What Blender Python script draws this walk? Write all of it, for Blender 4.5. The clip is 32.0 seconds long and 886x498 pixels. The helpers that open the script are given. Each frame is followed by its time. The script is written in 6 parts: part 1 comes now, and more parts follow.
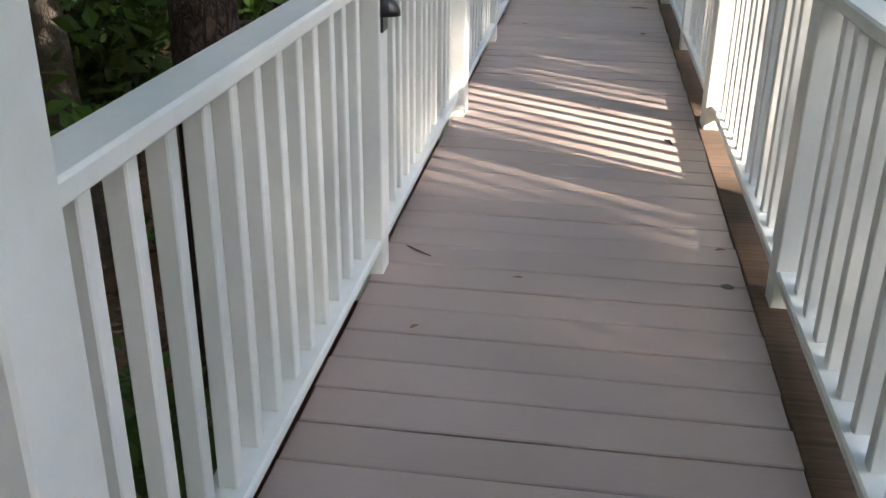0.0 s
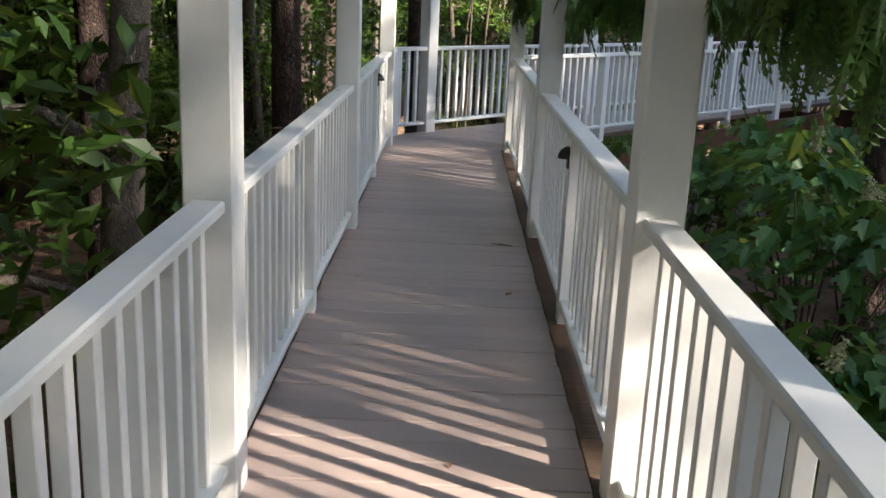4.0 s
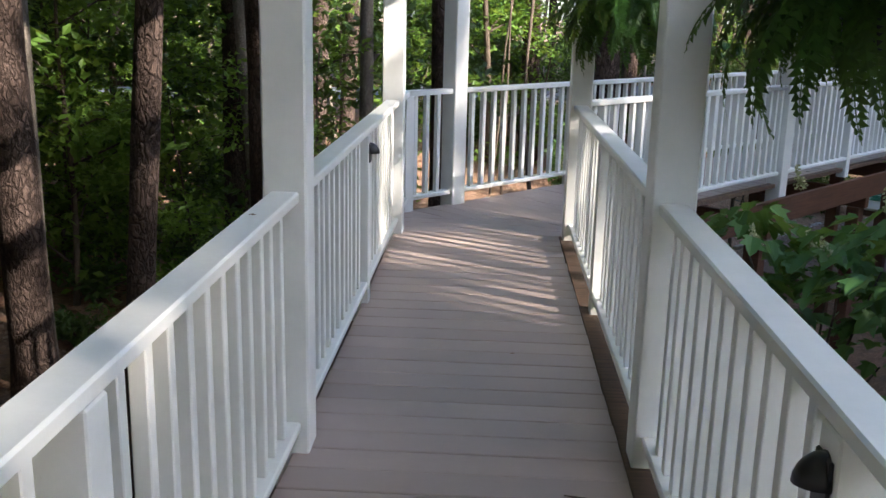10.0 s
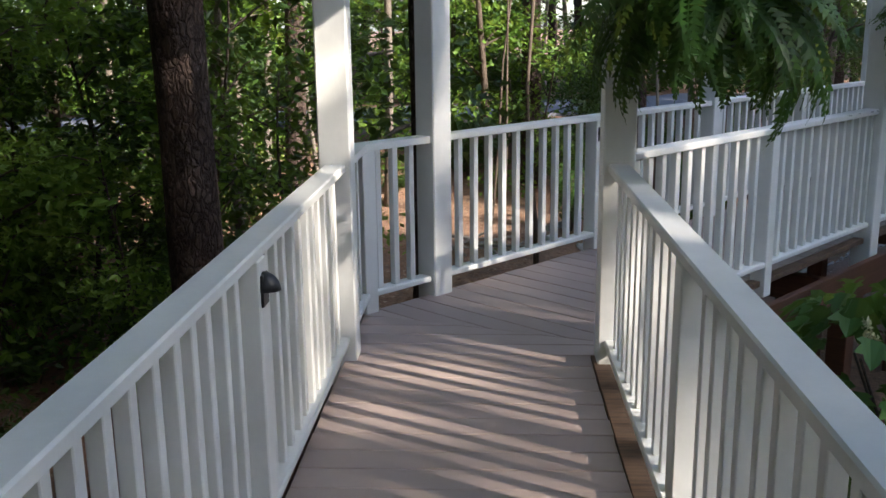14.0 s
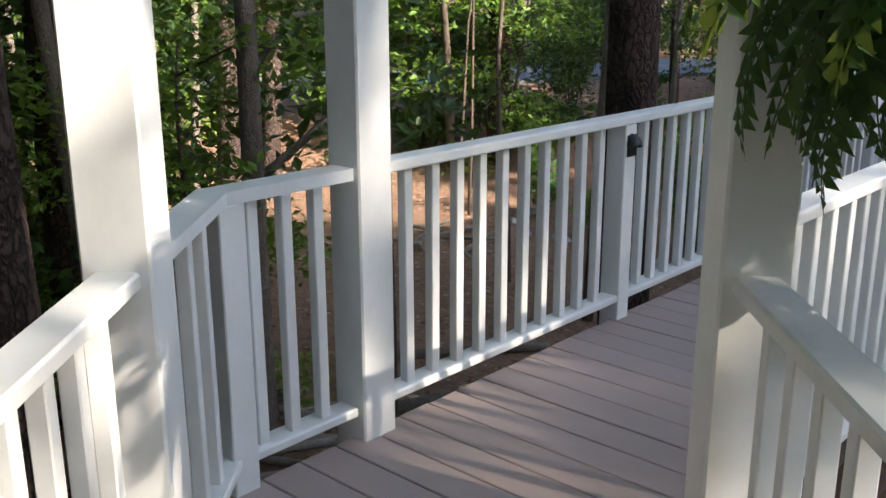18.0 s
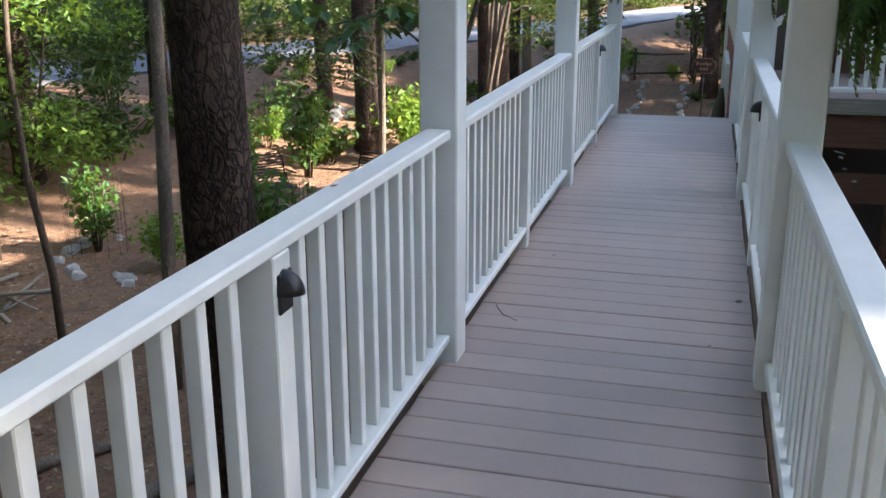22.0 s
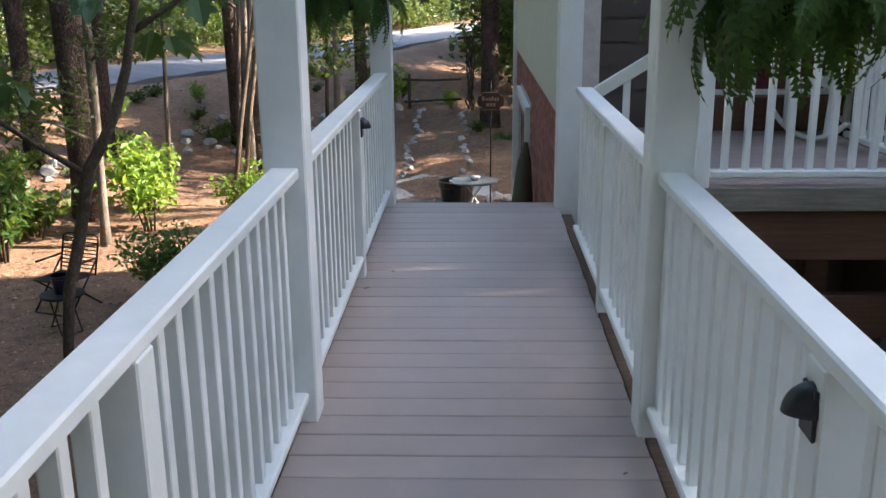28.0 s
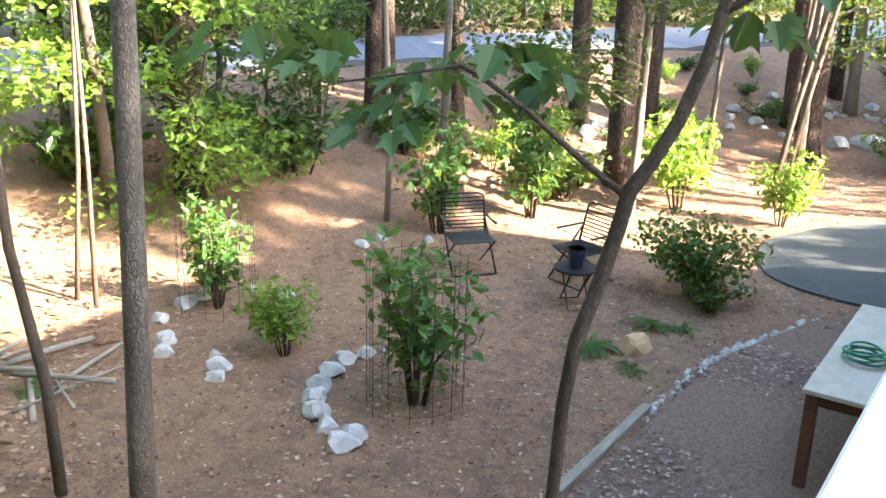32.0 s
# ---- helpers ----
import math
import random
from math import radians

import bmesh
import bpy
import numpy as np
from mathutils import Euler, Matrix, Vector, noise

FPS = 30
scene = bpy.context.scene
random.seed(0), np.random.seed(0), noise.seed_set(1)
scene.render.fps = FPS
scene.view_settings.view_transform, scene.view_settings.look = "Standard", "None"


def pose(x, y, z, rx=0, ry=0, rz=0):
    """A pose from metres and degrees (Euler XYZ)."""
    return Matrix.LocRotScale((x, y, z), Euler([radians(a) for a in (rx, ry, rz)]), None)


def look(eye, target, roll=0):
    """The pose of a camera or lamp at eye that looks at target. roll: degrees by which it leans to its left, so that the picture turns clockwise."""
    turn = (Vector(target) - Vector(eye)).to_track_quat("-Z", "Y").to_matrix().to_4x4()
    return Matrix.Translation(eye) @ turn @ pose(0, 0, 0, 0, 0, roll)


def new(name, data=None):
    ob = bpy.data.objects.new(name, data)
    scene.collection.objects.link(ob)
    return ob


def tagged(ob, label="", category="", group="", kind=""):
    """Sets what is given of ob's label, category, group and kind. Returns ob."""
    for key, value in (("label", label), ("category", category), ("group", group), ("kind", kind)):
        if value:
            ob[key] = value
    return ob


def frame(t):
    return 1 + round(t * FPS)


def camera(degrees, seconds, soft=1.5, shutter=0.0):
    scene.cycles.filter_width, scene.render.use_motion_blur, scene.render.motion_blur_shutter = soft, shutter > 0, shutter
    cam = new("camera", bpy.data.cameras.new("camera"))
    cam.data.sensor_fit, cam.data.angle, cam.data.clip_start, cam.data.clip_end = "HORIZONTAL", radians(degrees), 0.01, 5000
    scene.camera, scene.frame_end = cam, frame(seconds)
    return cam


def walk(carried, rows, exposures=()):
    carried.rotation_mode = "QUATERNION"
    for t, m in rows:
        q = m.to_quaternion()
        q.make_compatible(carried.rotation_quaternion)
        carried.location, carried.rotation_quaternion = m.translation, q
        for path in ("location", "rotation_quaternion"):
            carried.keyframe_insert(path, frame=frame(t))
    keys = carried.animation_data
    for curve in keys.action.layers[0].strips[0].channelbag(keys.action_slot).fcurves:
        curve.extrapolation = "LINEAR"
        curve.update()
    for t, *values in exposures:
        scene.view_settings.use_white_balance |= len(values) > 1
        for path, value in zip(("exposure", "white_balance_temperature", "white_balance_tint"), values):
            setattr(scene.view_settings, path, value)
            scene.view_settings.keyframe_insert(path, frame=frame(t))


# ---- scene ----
cam = camera(49.9, 32.0)
PATH = [
    (0, (0.782, 1.289, 1.283), (0.518, 3.093, 0.462), 0.72),
    (0.5, (0.781, 1.451, 1.285), (0.629, 3.270, 0.468), 0.73),
    (1, (0.815, 1.718, 1.302), (0.703, 3.584, 0.591), 2.10),
    (1.5, (0.832, 1.862, 1.314), (0.726, 3.741, 0.637), 1.85),
    (2, (0.809, 2.111, 1.300), (0.769, 4.003, 0.654), 1.46),
    (2.5, (0.767, 2.407, 1.377), (0.752, 4.281, 0.677), 0.90),
    (3, (0.783, 2.574, 1.472), (0.800, 4.479, 0.863), 1.59),
    (3.5, (0.843, 2.817, 1.495), (0.828, 4.748, 0.972), 2.55),
    (5.5, (0.774, 3.750, 1.500), (0.795, 5.680, 0.979), 2.52),
    (6, (0.799, 3.956, 1.508), (0.784, 5.891, 1.002), 1.57),
    (6.5, (0.763, 4.259, 1.493), (0.770, 6.195, 0.991), 0.13),
    (7, (0.744, 4.526, 1.491), (0.784, 6.463, 0.995), 0.10),
    (7.5, (0.798, 4.827, 1.495), (0.776, 6.764, 0.997), 1.55),
    (8, (0.819, 5.067, 1.489), (0.770, 6.994, 0.959), 1.43),
    (8.5, (0.781, 5.347, 1.497), (0.750, 7.283, 0.994), 0.17),
    (9, (0.777, 5.580, 1.500), (0.789, 7.516, 1.000), 0.62),
    (9.5, (0.838, 5.824, 1.514), (0.742, 7.767, 1.047), 1.47),
    (10, (0.826, 6.006, 1.488), (0.735, 7.945, 1.006), 1.40),
    (10.5, (0.757, 6.275, 1.497), (0.728, 8.219, 1.026), 0.63),
    (11, (0.757, 6.539, 1.487), (0.753, 8.478, 0.998), 1.61),
    (11.5, (0.810, 6.819, 1.504), (0.729, 8.769, 1.064), 1.81),
    (12, (0.816, 7.087, 1.488), (0.746, 9.025, 1.000), 1.03),
    (12.5, (0.802, 7.397, 1.494), (0.758, 9.332, 0.990), -0.51),
    (13, (0.889, 7.705, 1.497), (0.779, 9.637, 0.992), 0.63),
    (13.5, (0.923, 7.955, 1.503), (0.767, 9.886, 1.004), 0.76),
    (14, (0.863, 8.226, 1.511), (0.761, 10.171, 1.053), -0.65),
    (14.5, (0.819, 8.471, 1.515), (0.799, 10.414, 1.041), 0.97),
    (16.5, (0.837, 9.719, 1.473), (0.774, 11.665, 1.012), 0.44),
    (17, (0.862, 9.989, 1.475), (0.781, 11.930, 1.001), 0.79),
    (17.5, (0.818, 10.295, 1.472), (0.782, 12.237, 0.996), -0.62),
    (18, (0.830, 10.600, 1.460), (0.809, 12.526, 0.923), -0.09),
    (18.5, (0.877, 10.903, 1.467), (0.835, 12.830, 0.932), 1.09),
    (19, (0.855, 11.194, 1.458), (0.912, 13.110, 0.886), -0.91),
    (19.5, (0.845, 11.464, 1.476), (1.063, 13.370, 0.910), -0.22),
    (20, (0.842, 11.785, 1.444), (1.130, 13.693, 0.917), 0.54),
    (20.5, (0.845, 12.033, 1.436), (1.321, 13.895, 0.884), -0.20),
    (21, (0.825, 12.222, 1.488), (1.557, 13.988, 0.902), -0.34),
    (21.5, (0.915, 12.476, 1.479), (1.728, 14.212, 0.911), 0.87),
    (22, (1.021, 12.704, 1.489), (1.870, 14.421, 0.917), -0.18),
    (22.5, (1.105, 12.986, 1.486), (2.152, 14.586, 0.898), -1.25),
    (23, (1.214, 13.210, 1.485), (2.340, 14.754, 0.895), -0.54),
    (23.5, (1.436, 13.435, 1.487), (2.559, 14.995, 0.933), 1.26),
    (24, (1.577, 13.641, 1.484), (2.706, 15.195, 0.927), 0.62),
    (24.5, (1.711, 13.878, 1.506), (2.929, 15.382, 1.000), -0.77),
    (25, (1.920, 14.125, 1.500), (3.170, 15.616, 1.038), 1.06),
    (25.5, (2.112, 14.352, 1.501), (3.321, 15.874, 1.033), 1.55),
    (27.5, (2.887, 15.261, 1.483), (4.088, 16.760, 0.923), -0.38),
    (28, (3.085, 15.479, 1.501), (4.313, 16.961, 0.960), -0.57),
    (28.5, (3.310, 15.632, 1.507), (4.419, 17.211, 0.983), 1.67),
    (29, (3.448, 15.802, 1.491), (4.484, 17.425, 0.951), 1.27),
    (29.5, (3.507, 15.977, 1.505), (4.493, 17.631, 0.965), -0.69),
    (30, (3.544, 16.114, 1.530), (4.351, 17.864, 0.994), 0.17),
    (30.5, (3.617, 16.317, 1.526), (4.185, 18.167, 1.021), 1.09),
    (31, (3.605, 16.444, 1.507), (4.017, 18.320, 0.951), 1.25),
    (31.5, (3.531, 16.556, 1.506), (3.876, 18.435, 0.912), 0.84),
    (32, (3.464, 16.683, 1.497), (3.739, 18.564, 0.878), 1.53),
]
EXPOSURES = [(0, 2.65, 6120, 13.5), (2, 2.0, 6160, 13), (5, 2.2, 6020, 13.5), (7, 2.45, 5970, 13.5), (10, 2.4, 5970, 13.5), (12, 2.15, 5910, 13.5), (14, 1.9, 5960, 13.5), (16.6, 1.6, 6020, 13), (18, 2.2, 6120, 13), (22, 2.8, 6220, 13.5), (25, 2.85, 6320, 13.0), (28, 2.8, 6450, 14.5), (29.5, 2.75, 6450, 13.5), (31.2, 3.65, 6550, 11.0), (32, 4.3, 6550, 11.0)]
walk(cam, [(t, look(eye, target, roll)) for t, eye, target, roll in PATH], exposures=EXPOSURES)

# world, sun, exposure
SUN_EL, SUN_TO = 30.4, Vector((0.873, -0.487, 0)).normalized()
world = bpy.data.worlds.new("sky")
scene.world = world
world.use_nodes = True
wn = world.node_tree
sky = wn.nodes.new("ShaderNodeTexSky")
sky.sky_type, sky.sun_disc = "NISHITA", False
sky.sun_elevation, sky.sun_rotation = radians(SUN_EL), math.atan2(SUN_TO.x, SUN_TO.y)
sky.air_density, sky.dust_density = 1.0, 1.5
wn.links.new(sky.outputs[0], wn.nodes["Background"].inputs[0])
wn.nodes["Background"].inputs[1].default_value = 0.15
sun = new("sun", bpy.data.lights.new("sun", "SUN"))
sun.data.energy, sun.data.angle, sun.data.color = 4.4, radians(0.8), (1.0, 0.86, 0.68)
sun_way = SUN_TO * math.cos(radians(SUN_EL)) + Vector((0, 0, math.sin(radians(SUN_EL))))
sun.matrix_world = look((40, 0, 40), Vector((40, 0, 40)) - sun_way)


# ---- materials ----
def mat(name, rough=0.6, metal=0.0, spec=0.5):
    m = bpy.data.materials.new(name)
    m.use_nodes = True
    b = m.node_tree.nodes["Principled BSDF"]
    b.inputs["Roughness"].default_value, b.inputs["Metallic"].default_value = rough, metal
    b.inputs["Specular IOR Level"].default_value = spec
    return m, m.node_tree, b


def node(nt, kind, **kw):
    n = nt.nodes.new(kind)
    for k, v in kw.items():
        if k in n.inputs:
            n.inputs[k].default_value = v
    return n


def coords(nt, scale=(1, 1, 1), space="Object"):
    tc = nt.nodes.new("ShaderNodeTexCoord")
    mp = nt.nodes.new("ShaderNodeMapping")
    mp.inputs["Scale"].default_value = scale
    nt.links.new(tc.outputs[space], mp.inputs[0])
    return mp.outputs[0]


def world_coords(nt, scale=(1, 1, 1)):
    g = nt.nodes.new("ShaderNodeNewGeometry")
    mp = nt.nodes.new("ShaderNodeMapping")
    mp.inputs["Scale"].default_value = scale
    nt.links.new(g.outputs["Position"], mp.inputs[0])
    return mp.outputs[0]


def noise_tex(nt, vec, scale, detail=6.0, rough=0.6, distort=0.0):
    n = nt.nodes.new("ShaderNodeTexNoise")
    n.inputs["Scale"].default_value, n.inputs["Detail"].default_value = scale, detail
    n.inputs["Roughness"].default_value, n.inputs["Distortion"].default_value = rough, distort
    nt.links.new(vec, n.inputs["Vector"])
    return n.outputs["Fac"]


def ramp(nt, fac, stops):
    r = nt.nodes.new("ShaderNodeValToRGB")
    e = r.color_ramp.elements
    while len(e) < len(stops):
        e.new(0.5)
    for el, (p, c) in zip(e, stops):
        el.position, el.color = p, (*c, 1)
    nt.links.new(fac, r.inputs[0])
    return r.outputs[0]


def mix(nt, fac, a, b, mode="MIX"):
    n = nt.nodes.new("ShaderNodeMix")
    n.data_type, n.blend_type = "RGBA", mode
    for v, s in ((fac, n.inputs[0]), (a, n.inputs[6]), (b, n.inputs[7])):
        if isinstance(v, bpy.types.NodeSocket):
            nt.links.new(v, s)
        else:
            s.default_value = v if not isinstance(v, tuple) else (*v, 1)
    return n.outputs[2]


def bump(nt, b, height, strength, dist=0.01):
    n = nt.nodes.new("ShaderNodeBump")
    n.inputs["Strength"].default_value, n.inputs["Distance"].default_value = strength, dist
    nt.links.new(height, n.inputs["Height"])
    nt.links.new(n.outputs[0], b.inputs["Normal"])


def rnd(nt):
    return nt.nodes.new("ShaderNodeObjectInfo").outputs["Random"]


def island(nt):
    return nt.nodes.new("ShaderNodeNewGeometry").outputs["Random Per Island"]


def paint_white():
    m, nt, b = mat("white_paint", 0.42)
    v = world_coords(nt)
    big = noise_tex(nt, v, 3.0, 8, 0.7)
    col = ramp(nt, big, [(0.3, (0.70, 0.72, 0.69)), (0.7, (0.82, 0.83, 0.80))])
    spots = ramp(nt, noise_tex(nt, v, 45, 4, 0.75), [(0.70, (0, 0, 0)), (0.78, (1, 1, 1))])
    col = mix(nt, spots, col, (0.55, 0.55, 0.5))
    nt.links.new(col, b.inputs["Base Color"])
    bump(nt, b, noise_tex(nt, world_coords(nt, (1, 1, 0.25)), 60, 6), 0.12, 0.004)
    return m


def deck_mat():
    m, nt, b = mat("deck_board", 0.5, 0, 0.5)
    r = rnd(nt)
    base = ramp(nt, r, [(0.0, (0.335, 0.26, 0.23)), (0.5, (0.375, 0.29, 0.257)), (1.0, (0.42, 0.328, 0.29))])
    grain = noise_tex(nt, coords(nt, (3, 60, 60)), 2.0, 6, 0.65)
    col = mix(nt, ramp(nt, grain, [(0.3, (0.35, 0.35, 0.35)), (0.7, (0.65, 0.65, 0.65))]), mix(nt, 0.4, base, (0.31, 0.246, 0.212)), mix(nt, 0.25, base, (0.58, 0.50, 0.455)))
    stain = ramp(nt, noise_tex(nt, world_coords(nt), 2.2, 7, 0.7), [(0.38, (1, 1, 1)), (0.62, (0, 0, 0))])
    col = mix(nt, mix(nt, 0.35, (0, 0, 0), stain), col, (0.31, 0.25, 0.22))
    nt.links.new(col, b.inputs["Base Color"])
    nt.links.new(ramp(nt, grain, [(0, (0.36, 0.36, 0.36)), (1, (0.6, 0.6, 0.6))]), b.inputs["Roughness"])
    bump(nt, b, grain, 0.25, 0.003)
    return m


def wood_mat(name, c1, c2, rough=0.7, scale=(2, 40, 40)):
    m, nt, b = mat(name, rough)
    g = noise_tex(nt, coords(nt, scale), 1.5, 7, 0.65, 0.4)
    col = ramp(nt, g, [(0.3, c1), (0.7, c2)])
    stain = noise_tex(nt, world_coords(nt), 3.0, 6, 0.7)
    col = mix(nt, ramp(nt, stain, [(0.4, (0, 0, 0)), (0.75, (0.5, 0.5, 0.5))]), col, tuple(0.5 * x for x in c1))
    nt.links.new(col, b.inputs["Base Color"])
    bump(nt, b, g, 0.35, 0.004)
    return m


def bark_mat(name, c1, c2, c3, plate=9.0, depth=0.6):
    """Bark: upright plates parted by dark furrows, with fine grain."""
    m, nt, b = mat(name, 0.92, 0, 0.15)
    v = world_coords(nt, (1, 1, 0.55))
    n0 = nt.nodes.new("ShaderNodeTexNoise")
    n0.inputs["Scale"].default_value, n0.inputs["Detail"].default_value = plate * 0.9, 5
    nt.links.new(v, n0.inputs["Vector"])
    w = nt.nodes.new("ShaderNodeMix")
    w.data_type = "VECTOR"
    w.inputs[0].default_value = 0.12
    nt.links.new(v, w.inputs[4])
    nt.links.new(n0.outputs["Color"], w.inputs[5])
    vo = nt.nodes.new("ShaderNodeTexVoronoi")
    vo.feature = "DISTANCE_TO_EDGE"
    vo.inputs["Scale"].default_value = plate * 1.6
    nt.links.new(w.outputs[1], vo.inputs["Vector"])
    plates = ramp(nt, vo.outputs["Distance"], [(0.02, (0, 0, 0)), (0.22, (1, 1, 1))])
    fine = noise_tex(nt, world_coords(nt, (1, 1, 0.3)), 45, 8, 0.75)
    big = noise_tex(nt, world_coords(nt, (1, 1, 0.5)), 4, 5, 0.6)
    tone = mix(nt, ramp(nt, big, [(0.35, (0, 0, 0)), (0.65, (1, 1, 1))]), ramp(nt, fine, [(0.3, c2), (0.7, c3)]), ramp(nt, fine, [(0.3, c1), (0.7, c2)]))
    col = mix(nt, plates, mix(nt, 0.6, tone, c1), tone)
    nt.links.new(col, b.inputs["Base Color"])
    hgt = nt.nodes.new("ShaderNodeMath")
    hgt.operation = "MULTIPLY_ADD"
    nt.links.new(fine, hgt.inputs[0])
    hgt.inputs[1].default_value = 0.5
    nt.links.new(plates, hgt.inputs[2])
    bump(nt, b, hgt.outputs[0], depth, 0.02)
    return m


def leaf_mat(name, dark, light, trans=0.45, rough=0.5):
    m, nt, b = mat(name, rough, 0, 0.4)
    col = ramp(nt, island(nt), [(0.0, dark), (0.6, tuple((a + c) / 2 for a, c in zip(dark, light))), (1.0, light)])
    col = mix(nt, 0.35, col, mix(nt, rnd(nt), dark, light))
    nt.links.new(col, b.inputs["Base Color"])
    t = nt.nodes.new("ShaderNodeBsdfTranslucent")
    nt.links.new(mix(nt, 0.5, col, (0.35, 0.42, 0.06)), t.inputs[0])
    ms = nt.nodes.new("ShaderNodeMixShader")
    ms.inputs[0].default_value = trans
    nt.links.new(b.outputs[0], ms.inputs[1])
    nt.links.new(t.outputs[0], ms.inputs[2])
    nt.links.new(ms.outputs[0], nt.nodes["Material Output"].inputs[0])
    return m


def ground_mat():
    m, nt, b = mat("pine_straw", 0.95, 0, 0.15)
    v = world_coords(nt)
    fine = noise_tex(nt, v, 28, 10, 0.75, 1.5)
    col = ramp(nt, fine, [(0.25, (0.065, 0.037, 0.024)), (0.45, (0.225, 0.13, 0.083)), (0.6, (0.345, 0.215, 0.145)), (0.8, (0.5, 0.37, 0.275))])
    patch = noise_tex(nt, v, 0.7, 6, 0.6)
    col = mix(nt, ramp(nt, patch, [(0.42, (0, 0, 0)), (0.62, (0.65, 0.65, 0.65))]), col, mix(nt, fine, (0.13, 0.082, 0.053), (0.37, 0.255, 0.17)))
    clump = noise_tex(nt, v, 4.5, 8, 0.72, 0.8)
    col = mix(nt, ramp(nt, clump, [(0.46, (0, 0, 0)), (0.6, (0.8, 0.8, 0.8))]), col, mix(nt, fine, (0.05, 0.032, 0.024), (0.27, 0.185, 0.135)))
    nt.links.new(col, b.inputs["Base Color"])
    bump(nt, b, fine, 1.0, 0.03)
    return m


def plain(name, col, rough=0.6, metal=0.0, var=0.15, scale=6.0, bmp=0.1, spec=0.5):
    m, nt, b = mat(name, rough, metal, spec)
    n = noise_tex(nt, world_coords(nt), scale, 8, 0.65)
    nt.links.new(ramp(nt, n, [(0.25, tuple(c * (1 - var) for c in col)), (0.75, tuple(min(1, c * (1 + var)) for c in col))]), b.inputs["Base Color"])
    bump(nt, b, noise_tex(nt, world_coords(nt), scale * 12, 5), bmp, 0.004)
    return m


def brick_piece_mat():
    m, nt, b = mat("brick_clay", 0.85, 0, 0.25)
    col = ramp(nt, rnd(nt), [(0.0, (0.21, 0.068, 0.056)), (0.45, (0.31, 0.105, 0.082)), (0.8, (0.40, 0.165, 0.125)), (1.0, (0.13, 0.065, 0.06))])
    isl = ramp(nt, island(nt), [(0.0, (0.13, 0.05, 0.042)), (0.5, (0.30, 0.105, 0.08)), (1.0, (0.42, 0.19, 0.14))])
    col = mix(nt, 0.5, col, isl)
    n = noise_tex(nt, world_coords(nt), 30, 8, 0.7)
    col = mix(nt, ramp(nt, n, [(0.4, (0, 0, 0)), (0.8, (0.5, 0.5, 0.5))]), col, (0.34, 0.22, 0.18))
    nt.links.new(col, b.inputs["Base Color"])
    bump(nt, b, n, 0.5, 0.005)
    return m


WHITE = paint_white()
DECK = deck_mat()
# raw wood darkened so that its colour carries the shade beside the rails
EDGE_WOOD = wood_mat("raw_edge_board", (0.055, 0.038, 0.029), (0.17, 0.108, 0.066), 0.85)
BROWN_WOOD = wood_mat("stained_timber", (0.075, 0.032, 0.018), (0.15, 0.068, 0.036), 0.6)
GREY_WOOD = wood_mat("weathered_timber", (0.16, 0.14, 0.11), (0.30, 0.27, 0.22), 0.85)
PINE_BARK = bark_mat("pine_bark", (0.02, 0.015, 0.013), (0.085, 0.058, 0.047), (0.19, 0.14, 0.12), 14.0, 1.0)
OAK_BARK = bark_mat("grey_bark", (0.10, 0.085, 0.07), (0.17, 0.145, 0.12), (0.30, 0.26, 0.215), 20.0, 0.5)
TWIG = bark_mat("twig_bark", (0.05, 0.04, 0.03), (0.11, 0.085, 0.065), (0.19, 0.15, 0.12), 30.0, 0.4)
# next two: shaded and sunlit copies of one leaf, light put into colour
LEAF_SHADE = leaf_mat("shade_leaf", (0.012, 0.035, 0.007), (0.048, 0.105, 0.016), 0.26)
LEAF_SUN = leaf_mat("sunlit_leaf", (0.06, 0.145, 0.018), (0.21, 0.36, 0.055), 0.5)
LEAF_GARDEN = leaf_mat("garden_leaf", (0.022, 0.075, 0.016), (0.085, 0.21, 0.045), 0.36)
LEAF_DARK = leaf_mat("dark_leaf", (0.016, 0.045, 0.014), (0.05, 0.11, 0.03), 0.3, 0.4)
MAPLE_LEAF = leaf_mat("maple_leaf", (0.02, 0.07, 0.025), (0.06, 0.15, 0.05), 0.3)
NEEDLE = leaf_mat("pine_needle", (0.02, 0.05, 0.016), (0.06, 0.11, 0.035), 0.25)
FERN = leaf_mat("fern_frond", (0.012, 0.048, 0.008), (0.05, 0.14, 0.02), 0.3)
FLOWER = leaf_mat("hydrangea_bloom", (0.30, 0.30, 0.15), (0.60, 0.60, 0.38), 0.3)
GROUND = ground_mat()
BLACK = plain("black_plastic", (0.012, 0.012, 0.014), 0.35, 0, 0.2)
BLACK_METAL = plain("black_metal", (0.02, 0.02, 0.022), 0.45, 0.6, 0.3)
BRICK = brick_piece_mat()
MORTAR = plain("mortar", (0.56, 0.50, 0.45), 0.95, 0, 0.2, 12)
SIDING = plain("cream_siding", (0.52, 0.505, 0.41), 0.55, 0, 0.06, 3)
SIDING_BROWN = plain("brown_siding", (0.10, 0.075, 0.062), 0.6, 0, 0.1, 3)
SIDING_GREY = plain("grey_siding", (0.42, 0.44, 0.45), 0.6, 0, 0.08, 3)
MAROON = plain("maroon_door_paint", (0.10, 0.012, 0.022), 0.3, 0, 0.1)
ROOFING = plain("roof_shingle", (0.10, 0.095, 0.09), 0.9, 0, 0.3, 20)
ASPHALT = plain("road_surface", (0.14, 0.15, 0.175), 0.9, 0, 0.12, 6)
DARK_MAT = plain("slate_pad", (0.045, 0.052, 0.055), 0.85, 0, 0.25, 10)
